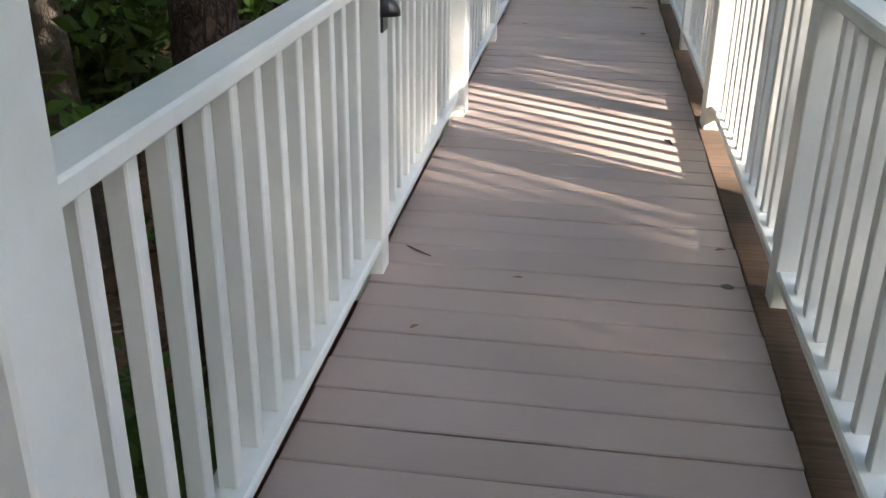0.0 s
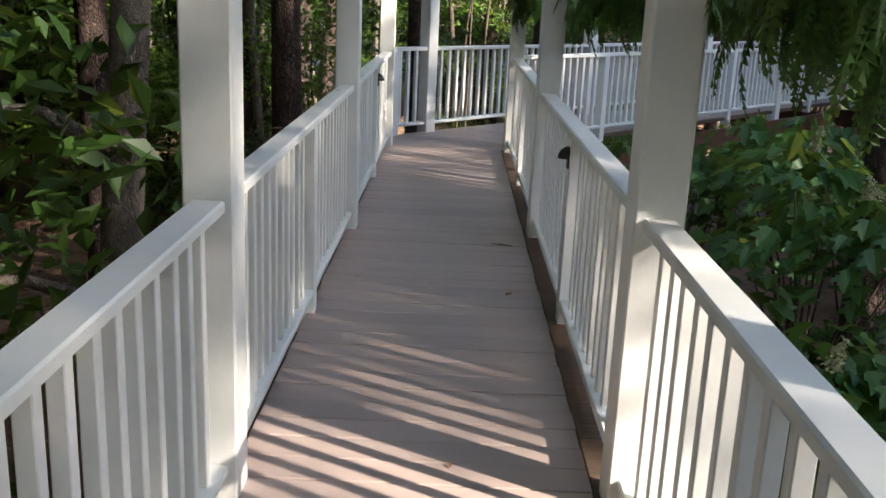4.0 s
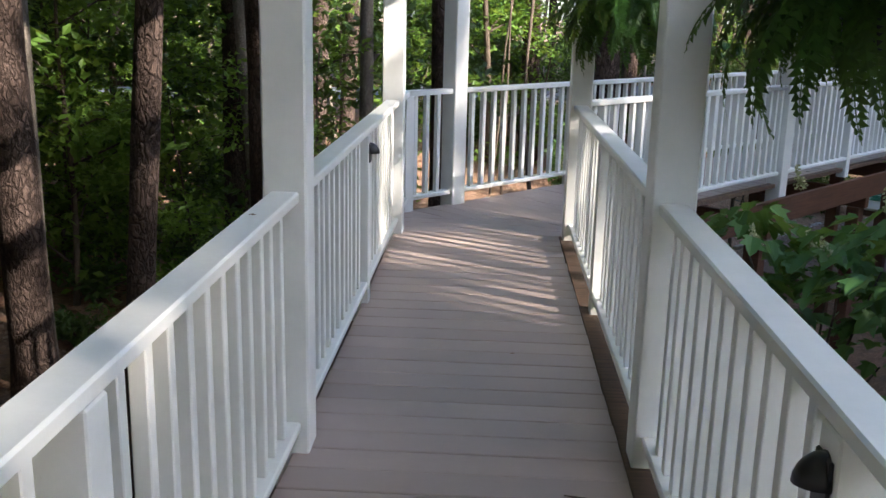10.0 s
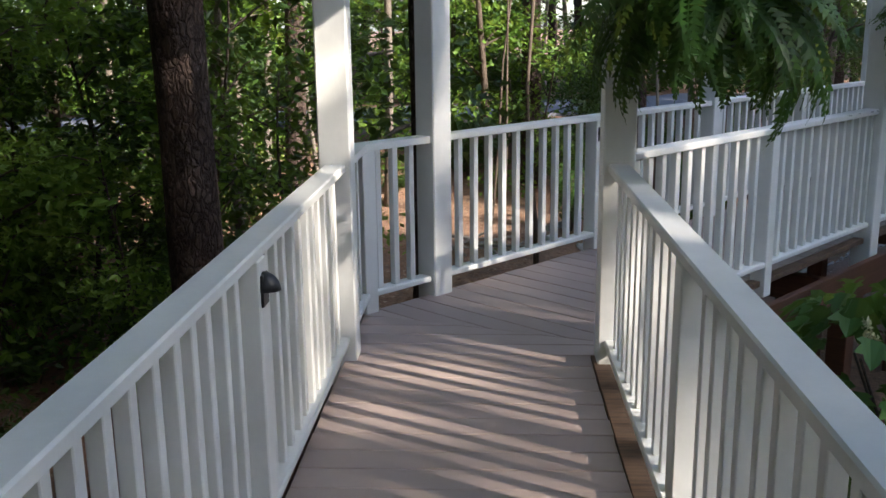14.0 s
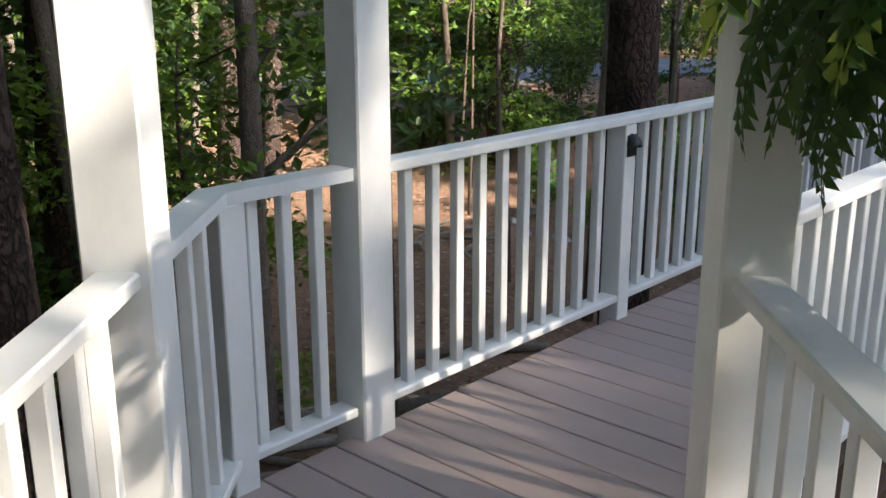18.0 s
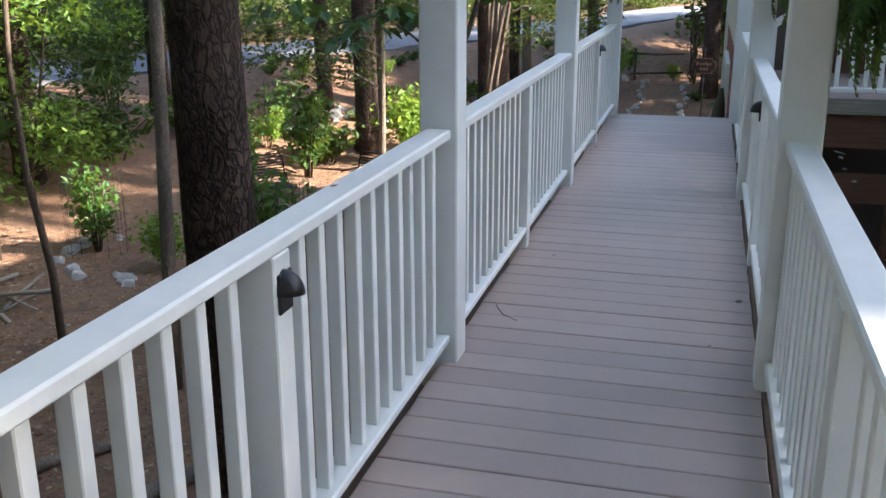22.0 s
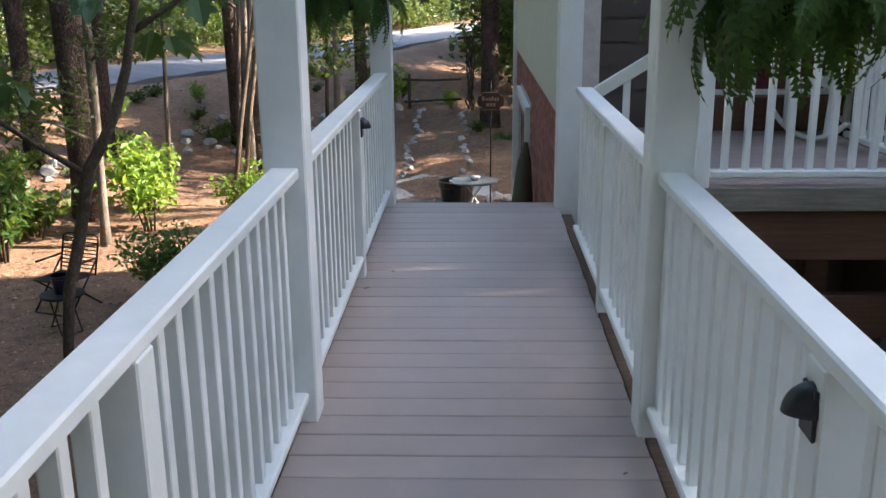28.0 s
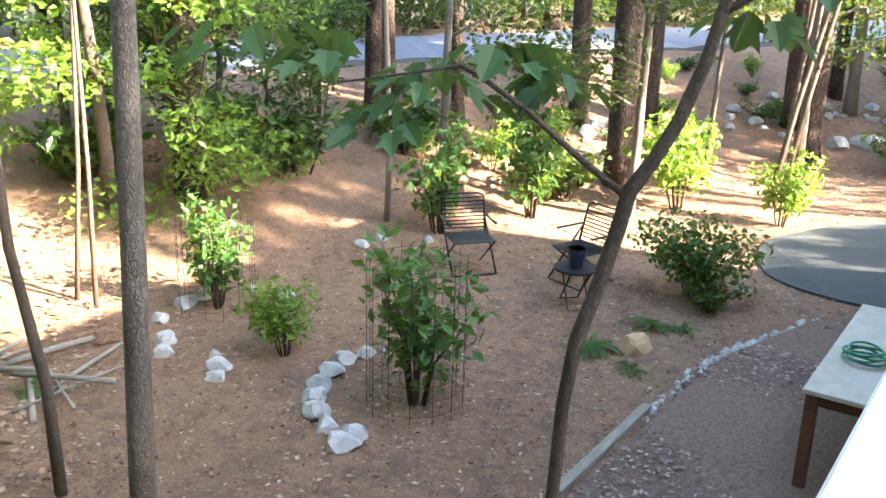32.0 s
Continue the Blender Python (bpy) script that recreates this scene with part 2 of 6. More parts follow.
STONE = plain("pale_stone", (0.36, 0.355, 0.34), 0.85, 0, 0.35, 9, 0.6)
TAN_STONE = plain("tan_stone", (0.42, 0.30, 0.17), 0.85, 0, 0.3, 9, 0.5)
GRAVEL = plain("mulch_gravel", (0.15, 0.098, 0.072), 0.95, 0, 0.6, 30, 0.8)
CONCRETE = plain("concrete", (0.42, 0.40, 0.37), 0.9, 0, 0.15, 5)
MULCH = plain("dark_mulch", (0.06, 0.035, 0.026), 0.95, 0, 0.6, 30, 0.9)
WHITE_METAL = plain("white_metal", (0.6, 0.62, 0.62), 0.35, 0.2, 0.1)
HOSE = plain("green_hose", (0.03, 0.22, 0.13), 0.35, 0, 0.1)
GLASS_DARK = plain("window_glass", (0.02, 0.025, 0.03), 0.05, 0, 0.1, 3, 0.0)
CANVAS = plain("olive_canvas", (0.09, 0.08, 0.05), 0.9, 0, 0.2)


# ---- mesh helpers ----
def mesh(name, verts, faces, material, smooth=False):
    me = bpy.data.meshes.new(name)
    me.from_pydata([tuple(v) for v in verts], [], faces)
    me.materials.append(material)
    if smooth:
        me.polygons.foreach_set("use_smooth", [True] * len(me.polygons))
    me.update()
    return me


def bm_mesh(name, bm, material, smooth=False):
    me = bpy.data.meshes.new(name)
    bm.normal_update()
    bm.to_mesh(me)
    bm.free()
    me.materials.append(material)
    if smooth:
        me.polygons.foreach_set("use_smooth", [True] * len(me.polygons))
    return me


def put_part(name, me, parent, m=None, label="", kind=""):
    ob = new(name, me)
    ob.parent = parent
    if m is not None:
        ob.matrix_basis = m
    return tagged(ob, label, "", "", kind)


def thing(name, m, label, category, group="", kind=""):
    ob = new(name)
    ob.empty_display_size = 0.1
    ob.matrix_basis = m
    return tagged(ob, label, category, group, kind)


def box_bm(x0, y0, z0, x1, y1, z1, bevel=0.0, bm=None):
    fresh = bmesh.new()
    bmesh.ops.create_cube(fresh, size=1)
    for v in fresh.verts:
        v.co = Vector(((x0 + x1) / 2 + v.co.x * (x1 - x0), (y0 + y1) / 2 + v.co.y * (y1 - y0), (z0 + z1) / 2 + v.co.z * (z1 - z0)))
    if bevel:
        bmesh.ops.bevel(fresh, geom=list(fresh.edges), offset=bevel, segments=1, affect="EDGES")
    if bm is None:
        return fresh
    tmp = bpy.data.meshes.new("tmp")
    fresh.to_mesh(tmp)
    fresh.free()
    bm.from_mesh(tmp)
    bpy.data.meshes.remove(tmp)
    return bm


CACHE = {}


def box_mesh(name, size, material, bevel=0.004):
    """A box on its base: centred in x and y, standing on z = 0."""
    key = (name, tuple(round(s, 4) for s in size), material.name)
    if key not in CACHE:
        sx, sy, sz = size
        CACHE[key] = bm_mesh(name, box_bm(-sx / 2, -sy / 2, 0, sx / 2, sy / 2, sz, bevel), material)
    return CACHE[key]


def prism(name, poly, z0, z1, material):
    """A flat slab over a polygon."""
    n = len(poly)
    verts = [(x, y, z0) for x, y in poly] + [(x, y, z1) for x, y in poly]
    faces = [tuple(range(n))[::-1], tuple(range(n, 2 * n))] + [(i, (i + 1) % n, n + (i + 1) % n, n + i) for i in range(n)]
    return mesh(name, verts, faces, material)


def tube_bm(points, radii, sides=8, bm=None, cap=True):
    bm = bm or bmesh.new()
    rings = []
    pts = [Vector(p) for p in points]
    for i, p in enumerate(pts):
        a = (pts[min(i + 1, len(pts) - 1)] - pts[max(i - 1, 0)]).normalized()
        u = a.orthogonal().normalized() if i == 0 else (rings_u - a * rings_u.dot(a)).normalized()
        rings_u = u
        w = a.cross(u)
        rings.append([bm.verts.new(p + (u * math.cos(2 * math.pi * k / sides) + w * math.sin(2 * math.pi * k / sides)) * radii[i]) for k in range(sides)])
    for r0, r1 in zip(rings, rings[1:]):
        for k in range(sides):
            bm.faces.new((r0[k], r0[(k + 1) % sides], r1[(k + 1) % sides], r1[k]))
    if cap:
        bm.faces.new(rings[0][::-1])
        bm.faces.new(rings[-1])
    return bm


# ---- plan ----
K = Vector((0.543, 13.455))
TURN_B = 41.63
D = Vector((math.sin(radians(TURN_B)), math.cos(radians(TURN_B))))
N = Vector((D.y, -D.x))


def P(s, c, z=0.0):
    """A place in the second stretch: s metres along it from the corner post, c metres across from its left rail posts."""
    q = K + D * s + N * c
    return Vector((q.x, q.y, z))


def PB(s, c, z=0.0, rz=0.0):
    q = P(s, c, z)
    return pose(q.x, q.y, q.z, 0, 0, -TURN_B + rz)


def ground_z(x, y):
    q = Vector((x, y)) - K
    s, c = q.dot(D), q.dot(N)
    z = -1.7 - 0.8 * min(1, max(0, (y - 8) / 11))
    z += 0.3 * min(1, max(0, (s - 11) / 5)) * min(1, max(0, (c + 3) / 3))
    z += 0.75 * min(1, max(0, (c - 1.0) / 2.5)) * min(1, max(0, 1 - abs(s - 7) / 6))
    far = min(1, max(0, (math.hypot(x - 4, y - 17) - 3) / 5))
    z += far * (0.05 * math.sin(x * 0.9 + 1.3) * math.cos(y * 0.7) + 0.03 * math.sin(x * 2.3 + y * 1.9))
    # the bank up to the lane
    k = min(1, max(0, (y - 0.417 * x - 26.5) / 8.5))
    z += 1.35 * k * k * (3 - 2 * k)
    z += 0.35 * min(1, max(0, (math.hypot(x, y - 15) - 45) / 60))
    return z


L_POSTS = [-1.35, 2.03, 5.63, 9.0, 12.38]
R_POSTS = [-1.35, 2.03, 5.65, 9.005, 12.36]
POST = 0.143
LX, RX = 0.24, 1.345
RBC = 1.108
LB = [0.0, 3.08, 6.27, 9.64]
RB = [3.12, 6.17]


# ---- deck ----
def clip_poly(poly, px, py, nx, ny):
    """The part of a polygon on the side of the line through (px, py) to which (nx, ny) points."""
    out = []
    for a, b in zip(poly, poly[1:] + poly[:1]):
        da, db = (a[0] - px) * nx + (a[1] - py) * ny, (b[0] - px) * nx + (b[1] - py) * ny
        if da >= 0:
            out.append(a)
        if da * db < 0:
            k = da / (da - db)
            out.append((a[0] + (b[0] - a[0]) * k, a[1] + (b[1] - a[1]) * k))
    return out


def ground_sheet():
    rng = np.concatenate([np.linspace(-400, -30, 14), np.arange(-28, 40, 0.5), np.linspace(42, 400, 16)])
    xs = rng + 3
    ys = rng + 14
    verts = [(x, y, ground_z(x, y)) for y in ys for x in xs]
    n = len(xs)
    faces = [(j * n + i, j * n + i + 1, (j + 1) * n + i + 1, (j + 1) * n + i) for j in range(len(ys) - 1) for i in range(n - 1)]
    tagged(new("ground", mesh("ground", verts, faces, GROUND, True)), "brown pine-straw woodland ground with leaf litter", "ground", "", "structure")


ground_sheet()


# ---- railings ----
CAP_Z, CAP_H, CAP_W = 0.915, 0.038, 0.094
RAIL_BOT, RAIL_TOP = 0.084, 0.116


def baluster_mesh():
    h = CAP_Z - CAP_H - RAIL_TOP + 0.004
    return box_mesh("baluster", (0.038, 0.038, h), WHITE, 0.003)


def bar(name, x0, x1, w, z0, z1, material, parent, m=None, label=""):
    return put_part(name, bm_mesh(name, box_bm(x0, -w / 2, z0, x1, w / 2, z1, 0.006), material), parent, m, label)


RAIL_L = "white painted wooden railing with square balusters"


def railing(p0, p1, mid=True, step=0.128, label="white painted wooden railing with square balusters", mid_at=None, cap=True):
    """A run of rail between two posts; its parts lie in the frame whose x runs from p0 to p1 along the rail's middle."""
    p0, p1 = Vector(p0), Vector(p1)
    run = (p1 - p0).length
    ang = math.degrees(math.atan2(p1.y - p0.y, p1.x - p0.x))
    t = thing("railing", pose(p0.x, p0.y, 0, 0, 0, ang), label, "railing", "walkway railings")
    if cap:
        bar("top_cap", -0.03, run + 0.03, CAP_W, CAP_Z - CAP_H, CAP_Z, WHITE, t)
    bar("bottom_rail", 0, run, 0.089, RAIL_BOT, RAIL_TOP, WHITE, t)
    bays = [(0, run)]
    if mid:
        m = mid_at or run / 2
        put_part("middle_post", box_mesh("middle_post", (0.089, 0.096, CAP_Z - CAP_H + 0.1), WHITE), t, pose(m, 0, -0.1))
        bays = [(0, m - 0.045), (m + 0.045, run)]
    for a, b in bays:
        n = max(1, round((b - a) / step) - 1)
        for i in range(n):
            put_part("baluster", baluster_mesh(), t, pose(a + (b - a) * (i + 1) / (n + 1), random.uniform(-0.002, 0.002), RAIL_TOP - 0.002, random.uniform(-0.15, 0.15), random.uniform(-0.15, 0.15), 0))
    return t


def post(x, y, rz=0.0, top=2.42, foot=-0.25, w=POST):
    me = box_mesh("post", (w, w, top - foot), WHITE, 0.006)
    ob = new("post", me)
    ob.matrix_basis = pose(x, y, foot, 0, 0, rz)
    return tagged(ob, "tall square white painted wooden post of the walkway", "post", "walkway posts")


H = POST / 2
for y in L_POSTS:
    post(LX - H, y + H)
for y in R_POSTS:
    post(RX + H, y + H)
LRX, RRX = LX - H, RX + H
for a, b in zip(L_POSTS, L_POSTS[1:]):
    railing((LRX, a + POST), (LRX, b), True, 0.128, RAIL_L, {L_POSTS[1]: 3.93, L_POSTS[3]: 10.8}.get(a, (a + POST + b) / 2) - a - POST)
for a, b in zip(R_POSTS, R_POSTS[1:]):
    railing((RRX, b), (RRX, a + POST), True, 0.128)
# corner
kink_s = (LRX - (K.x + N.x * -H)) / D.x
KINK = P(kink_s, -H)
corner = railing((LRX, L_POSTS[-1] + POST), (LRX, KINK.y), False, 0.14, "short white railing run beside the corner post", None, False)
k0, k1 = P(kink_s, -H), P(0, -H)
corner2 = railing((k0.x, k0.y), (k1.x, k1.y), False, 0.118, "short white railing run turning the corner", None, False)
put_part("corner_post", box_mesh("corner_post", (0.089, 0.096, CAP_Z - CAP_H + 0.1), WHITE), corner2, pose(0.03, 0, -0.1))
# one mitred cap round the corner
def cap_corner(off):
    ks = (LRX + off - (K.x + N.x * (-H + off))) / D.x
    return P(ks, -H + off)


w2 = CAP_W / 2
ca, cb, e0, e1 = cap_corner(-w2), cap_corner(w2), P(0.03, -H - w2), P(0.03, -H + w2)
cap_poly = [(LRX + w2, L_POSTS[-1] + POST - 0.03), (cb.x, cb.y), (e1.x, e1.y), (e0.x, e0.y), (ca.x, ca.y), (LRX - w2, L_POSTS[-1] + POST - 0.03)]
put_part("top_cap", prism("top_cap", cap_poly, CAP_Z - CAP_H, CAP_Z, WHITE), corner, corner.matrix_basis.inverted())
# second stretch
for s in LB:
    q = P(s + H, -H)
    post(q.x, q.y, -TURN_B)
for s in RB:
    q = P(s + H, RBC + H)
    post(q.x, q.y, -TURN_B)
for a, b in zip(LB, LB[1:]):
    p0, p1 = P(a + POST, -H), P(b, -H)
    railing((p0.x, p0.y), (p1.x, p1.y))
RC = RBC + H
for a, b in ((0.06, RB[0]), (RB[0] + POST, RB[1]), (RB[1] + POST, 8.66)):
    p0, p1 = P(a, RC), P(b, RC)
    rr = railing((p1.x, p1.y), (p0.x, p0.y))
    for x in (0.024, (p1 - p0).length - 0.024):
        put_part("baluster", baluster_mesh(), rr, pose(x, 0, RAIL_TOP - 0.002))


# ---- lamps on the middle posts ----
def deck_light_meshes():
    bm = bmesh.new()
    n, k = 12, 6
    rows = []
    for i in range(k + 1):
        a = math.pi / 2 * i / k
        ring = []
        for j in range(n + 1):
            b = math.pi * j / n
            # a hood: half dome, open below
            ring.append(bm.verts.new((math.sin(b) * math.cos(a) * 0.052, -math.cos(b) * math.cos(a) * 0.036, math.sin(a) * 0.055)))
        rows.append(ring)
    for r0, r1 in zip(rows, rows[1:]):
        for j in range(n):
            f = (r0[j], r0[j + 1], r1[j + 1], r1[j])
            if len({v.co.to_tuple(5) for v in f}) == 4:
                bm.faces.new(f)
            else:
                bm.faces.new((r0[j], r0[j + 1], r1[j]))
    bmesh.ops.remove_doubles(bm, verts=bm.verts, dist=0.0004)
    bmesh.ops.solidify(bm, geom=list(bm.faces), thickness=0.004)
    hood = bm_mesh("hood", bm, BLACK, True)
    back = bm_mesh("backplate", box_bm(0, -0.034, -0.045, 0.008, 0.034, 0.05, 0.003), BLACK)
    lens = bm_mesh("lens", box_bm(0.008, -0.024, 0.0, 0.03, 0.024, 0.03, 0.004), WHITE_METAL)
    return hood, back, lens


LAMP = deck_light_meshes()


def deck_light(x, y, rz):
    t = thing("deck_light", pose(x, y, 0.785, 0, 0, rz), "small black hooded deck light on a railing post", "lamp", "deck lights")
    back = put_part("backplate", LAMP[1], t)
    hood = put_part("hood", LAMP[0], t)
    put_part("lens", LAMP[2], hood)


half = lambda posts, i: (posts[i] + POST + posts[i + 1]) / 2
deck_light(LRX + 0.048, 3.93, 0)
deck_light(LRX + 0.048, 10.8, 0)
deck_light(RRX - 0.048, half(R_POSTS, 2), 180)
for s, c, r in ((half(LB, 0), -H + 0.048, 0), (half(LB, 2), -H + 0.048, 0), ((RB[0] + POST + RB[1]) / 2, RC - 0.048, 180)):
    q = P(s, c)
    deck_light(q.x, q.y, -TURN_B + r)


# ---- frame under the deck ----
def timber(name, a, b, w, h, material, label, category="beam", group="", w2=None):
    """A straight piece between two points, its top face at their height."""
    a, b = Vector(a), Vector(b)
    run = (b - a).length
    ang = math.degrees(math.atan2(b.y - a.y, b.x - a.x))
    tilt = math.degrees(math.asin((b.z - a.z) / run))
    ob = new(name, bm_mesh(name, box_bm(0, -w / 2, -h, run, w / 2, 0, 0.005), material))
    ob.matrix_basis = pose(a.x, a.y, a.z, 0, -tilt, ang)
    return tagged(ob, label, category, group)


timber("rim_joist", (0.1, -1, -0.11), (0.1, 13.0, -0.11), 0.045, 0.22, BROWN_WOOD, "brown stained rim joist under the deck edge", "joist", "deck joists")
timber("rim_joist", (1.47, -1, -0.11), (1.47, 12.6, -0.11), 0.045, 0.22, BROWN_WOOD, "brown stained rim joist under the deck edge", "joist", "deck joists")
timber("rim_joist", P(kink_s, -0.13, -0.11), P(9.76, -0.13, -0.11), 0.045, 0.22, BROWN_WOOD, "brown stained rim joist under the deck edge", "joist", "deck joists")
timber("rim_joist", P(0.15, 1.29, -0.11), P(9.5, 1.33, -0.11), 0.045, 0.24, BROWN_WOOD, "brown stained rim joist under the deck edge", "joist", "deck joists")
for x0, y0 in ((0.2, 0.8), (0.2, 4.1), (0.2, 7.3), (0.2, 10.5)):
    timber("cross_beam", (0.1, y0, -0.262), (1.5, y0, -0.262), 0.09, 0.2, BROWN_WOOD, "brown stained cross beam under the deck", "beam", "deck beams")
    for x in (0.25, 1.35):
        g = ground_z(x, y0)
        ob = new("support_post", bm_mesh("support_post", box_bm(-0.07, -0.07, g - 0.1, 0.07, 0.07, -0.462, 0.005), BROWN_WOOD))
        ob.matrix_basis = pose(x, y0, 0)
        tagged(ob, "brown stained support post under the deck", "post", "deck supports")
for s in (0.6, 2.9, 5.2, 7.5, 9.5):
    timber("cross_beam", P(s, -0.1, -0.282), P(s, 1.3, -0.282), 0.09, 0.2, BROWN_WOOD, "brown stained cross beam under the deck", "beam", "deck beams")
    for c in (0.02, 1.18):
        q = P(s, c)
        g = ground_z(q.x, q.y)
        ob = new("support_post", bm_mesh("support_post", box_bm(-0.07, -0.07, g - 0.1, 0.07, 0.07, -0.482, 0.005), BROWN_WOOD))
        ob.matrix_basis = PB(s, c)
        tagged(ob, "brown stained support post under the deck", "post", "deck supports")

# ---- header beams on the posts ----
BEAM_Z, BEAM_H, EAVE = 2.42, 0.19, 0.5


def line_x(p, u, q, v):
    """Where the line p + a u meets the line q + b v."""
    det = u.x * -v.y + v.x * u.y
    r = q - p
    a = (r.x * -v.y + v.x * r.y) / det
    return p + u * a


Y2 = Vector((0, 1))
kl = line_x(Vector((LX - H, 0)), Y2, K + N * -H, D)
kr = line_x(Vector((RX + H, 0)), Y2, K + N * (RBC + H), D)
for a, b in (((LX - H, -0.95), kl), (kl, K + N * -H + D * 9.8), ((RX + H, -0.95), kr), (kr, K + N * (RBC + H) + D * 9.7)):
    a, b = Vector(a), Vector(b)
    timber("header_beam", (a.x, a.y, BEAM_Z + BEAM_H), (b.x, b.y, BEAM_Z + BEAM_H), 0.13, BEAM_H, WHITE, "white painted header beam on the walkway posts", "beam", "walkway beams")


# ---- house ----
HS0, HS1, HC0, HC1 = 9.76, 17.4, 1.15, 9.0
BAND = 0.58
WALL_TOP = 3.0


def slab(name, s0, s1, c0, c1, z0, z1, material, label, category, kind="structure", parent=None):
    ob = new(name, bm_mesh(name, box_bm(c0, s0, z0, c1, s1, z1), material))
    if parent is not None:
        ob.parent = parent
        return ob
    ob.matrix_basis = PB(0, 0)
    return tagged(ob, label, category, "", kind)


# in the house's own frame x runs across (c) and y along (s)
HOUSE = PB(0, 0)
slab("wall_side", HS0 + 0.02, HS1, HC0 + 0.03, HC0 + 0.25, -2.6, WALL_TOP, MORTAR, "house side wall with brick below and cream lap siding above", "wall")
slab("wall_front", HS0 + 0.02, HS0 + 0.25, 3.62, HC1, -2.6, WALL_TOP, MORTAR, "house front wall with red brick below and grey siding above", "wall")
slab("wall_far", HS1 - 0.2, HS1, HC0 + 0.26, HC1, -2.6, WALL_TOP, MORTAR, "plain far wall of the house", "wall")
slab("wall_end", HS0 + 0.26, HS1 - 0.21, HC1 - 0.2, HC1, -2.6, WALL_TOP, MORTAR, "plain end wall of the house", "wall")
slab("wall_porch", 10.62, 10.8, HC0 + 0.26, 4.2, -2.6, WALL_TOP, SIDING_BROWN, "dark brown lap siding wall behind the porch", "wall")
slab("house_roof", HS0 - 0.4, HS1 + 0.1, HC0 - 0.1, HC1 + 0.5, WALL_TOP + 0.004, WALL_TOP + 0.15, ROOFING, "dark roof of the house", "roof")
wall_side = bpy.data.objects["wall_side"]
wall_front = bpy.data.objects["wall_front"]
wall_porch = bpy.data.objects["wall_porch"]


def lap(parent, side, a0, a1, z0, z1, face, material, expo=0.18):
    """Lap siding boards, each leaning out at its foot; side 'c': on a wall that runs along s, else along c."""
    z = z0
    while z < z1 - 0.02:
        h = min(expo + 0.02, z1 - z)
        bm = bmesh.new()
        if side == "c":
            pts = [(face, z), (face - 0.034, z), (face - 0.006, z + h), (face, z + h)]
            vs = [[bm.verts.new((x, s, zz)) for x, zz in pts] for s in (a0, a1)]
        else:
            pts = [(face, z), (face - 0.034, z), (face - 0.006, z + h), (face, z + h)]
            vs = [[bm.verts.new((s, x, zz)) for x, zz in pts] for s in (a0, a1)]
        for k in range(4):
            bm.faces.new((vs[0][k], vs[0][(k + 1) % 4], vs[1][(k + 1) % 4], vs[1][k]))
        bm.faces.new(vs[0][::-1])
        bm.faces.new(vs[1])
        bmesh.ops.recalc_face_normals(bm, faces=bm.faces)
        put_part("siding_board", bm_mesh("siding_board", bm, material), parent)
        z += expo


lap(wall_side, "c", HS0 + 0.1, HS1 - 0.08, BAND, WALL_TOP, HC0 + 0.028, SIDING)
lap(wall_front, "s", 3.7, 8.9, BAND + 0.1, WALL_TOP, HS0 + 0.018, SIDING_GREY)
lap(wall_porch, "s", HC0 + 0.28, 2.2, 0.335, WALL_TOP, 10.618, SIDING_BROWN)
lap(wall_porch, "s", 3.36, 4.15, 0.335, WALL_TOP, 10.618, SIDING_BROWN)


def trim(name, c0, c1, s0, s1, z0, z1, material, label, category="trim"):
    ob = new(name, bm_mesh(name, box_bm(c0, s0, z0, c1, s1, z1, 0.004), material))
    ob.matrix_basis = HOUSE
    return tagged(ob, label, category, "", "structure")


trim("trim_corner_near", 1.106, 1.26, 9.54, 9.715, -0.3, 2.95, WHITE, "white column at the corner of the house", "column")
trim("trim_corner_board", HC0 - 0.02, HC0 + 0.03, HS0 + 0.03, HS0 + 0.11, BAND - 0.02, WALL_TOP, WHITE, "white corner board of the house")
trim("trim_corner_far", HC0 - 0.03, HC0 + 0.03, HS1 - 0.1, HS1 + 0.03, -1.9, WALL_TOP, WHITE, "white corner board of the house")

# basement door and window in the side wall
dr = thing("door_2", HOUSE @ pose(HC0 + 0.02, 13.8, -1.93), "white framed double basement door in the brick side wall", "door", "", "structure")
put_part("door_frame", bm_mesh("door_frame", box_bm(-0.055, 0, 0, 0.0, 0.12, 2.08, 0.003), WHITE), dr)
put_part("door_frame", bm_mesh("door_frame", box_bm(-0.055, 2.18, 0, 0.0, 2.3, 2.08, 0.003), WHITE), dr)
put_part("door_frame", bm_mesh("door_frame", box_bm(-0.055, 0.12, 1.98, 0.0, 2.18, 2.08, 0.003), WHITE), dr)
for k in (0, 1):
    leaf = put_part("door_leaf", bm_mesh("door_leaf", box_bm(-0.02, 0.122 + 1.03 * k, 0, -0.002, 1.145 + 1.03 * k, 1.978, 0.003), MAROON), dr)
    put_part("pane", bm_mesh("pane", box_bm(-0.024, 0.3 + 1.03 * k, 0.9, -0.0195, 0.97 + 1.03 * k, 1.8, 0.002), GLASS_DARK), leaf)
put_part("wall_lantern", bm_mesh("wall_lantern", tube_bm([(-0.09, -0.25, 1.15), (-0.09, -0.25, 1.2), (-0.09, -0.25, 1.42), (-0.09, -0.25, 1.46)], [0.03, 0.06, 0.07, 0.02], 8), BLACK), dr, None, "black wall lantern")
fl = thing("folded_umbrella", HOUSE @ pose(HC0 - 0.13, 12.6, -0.35), "folded olive canvas umbrella leaning on the brick wall", "umbrella")
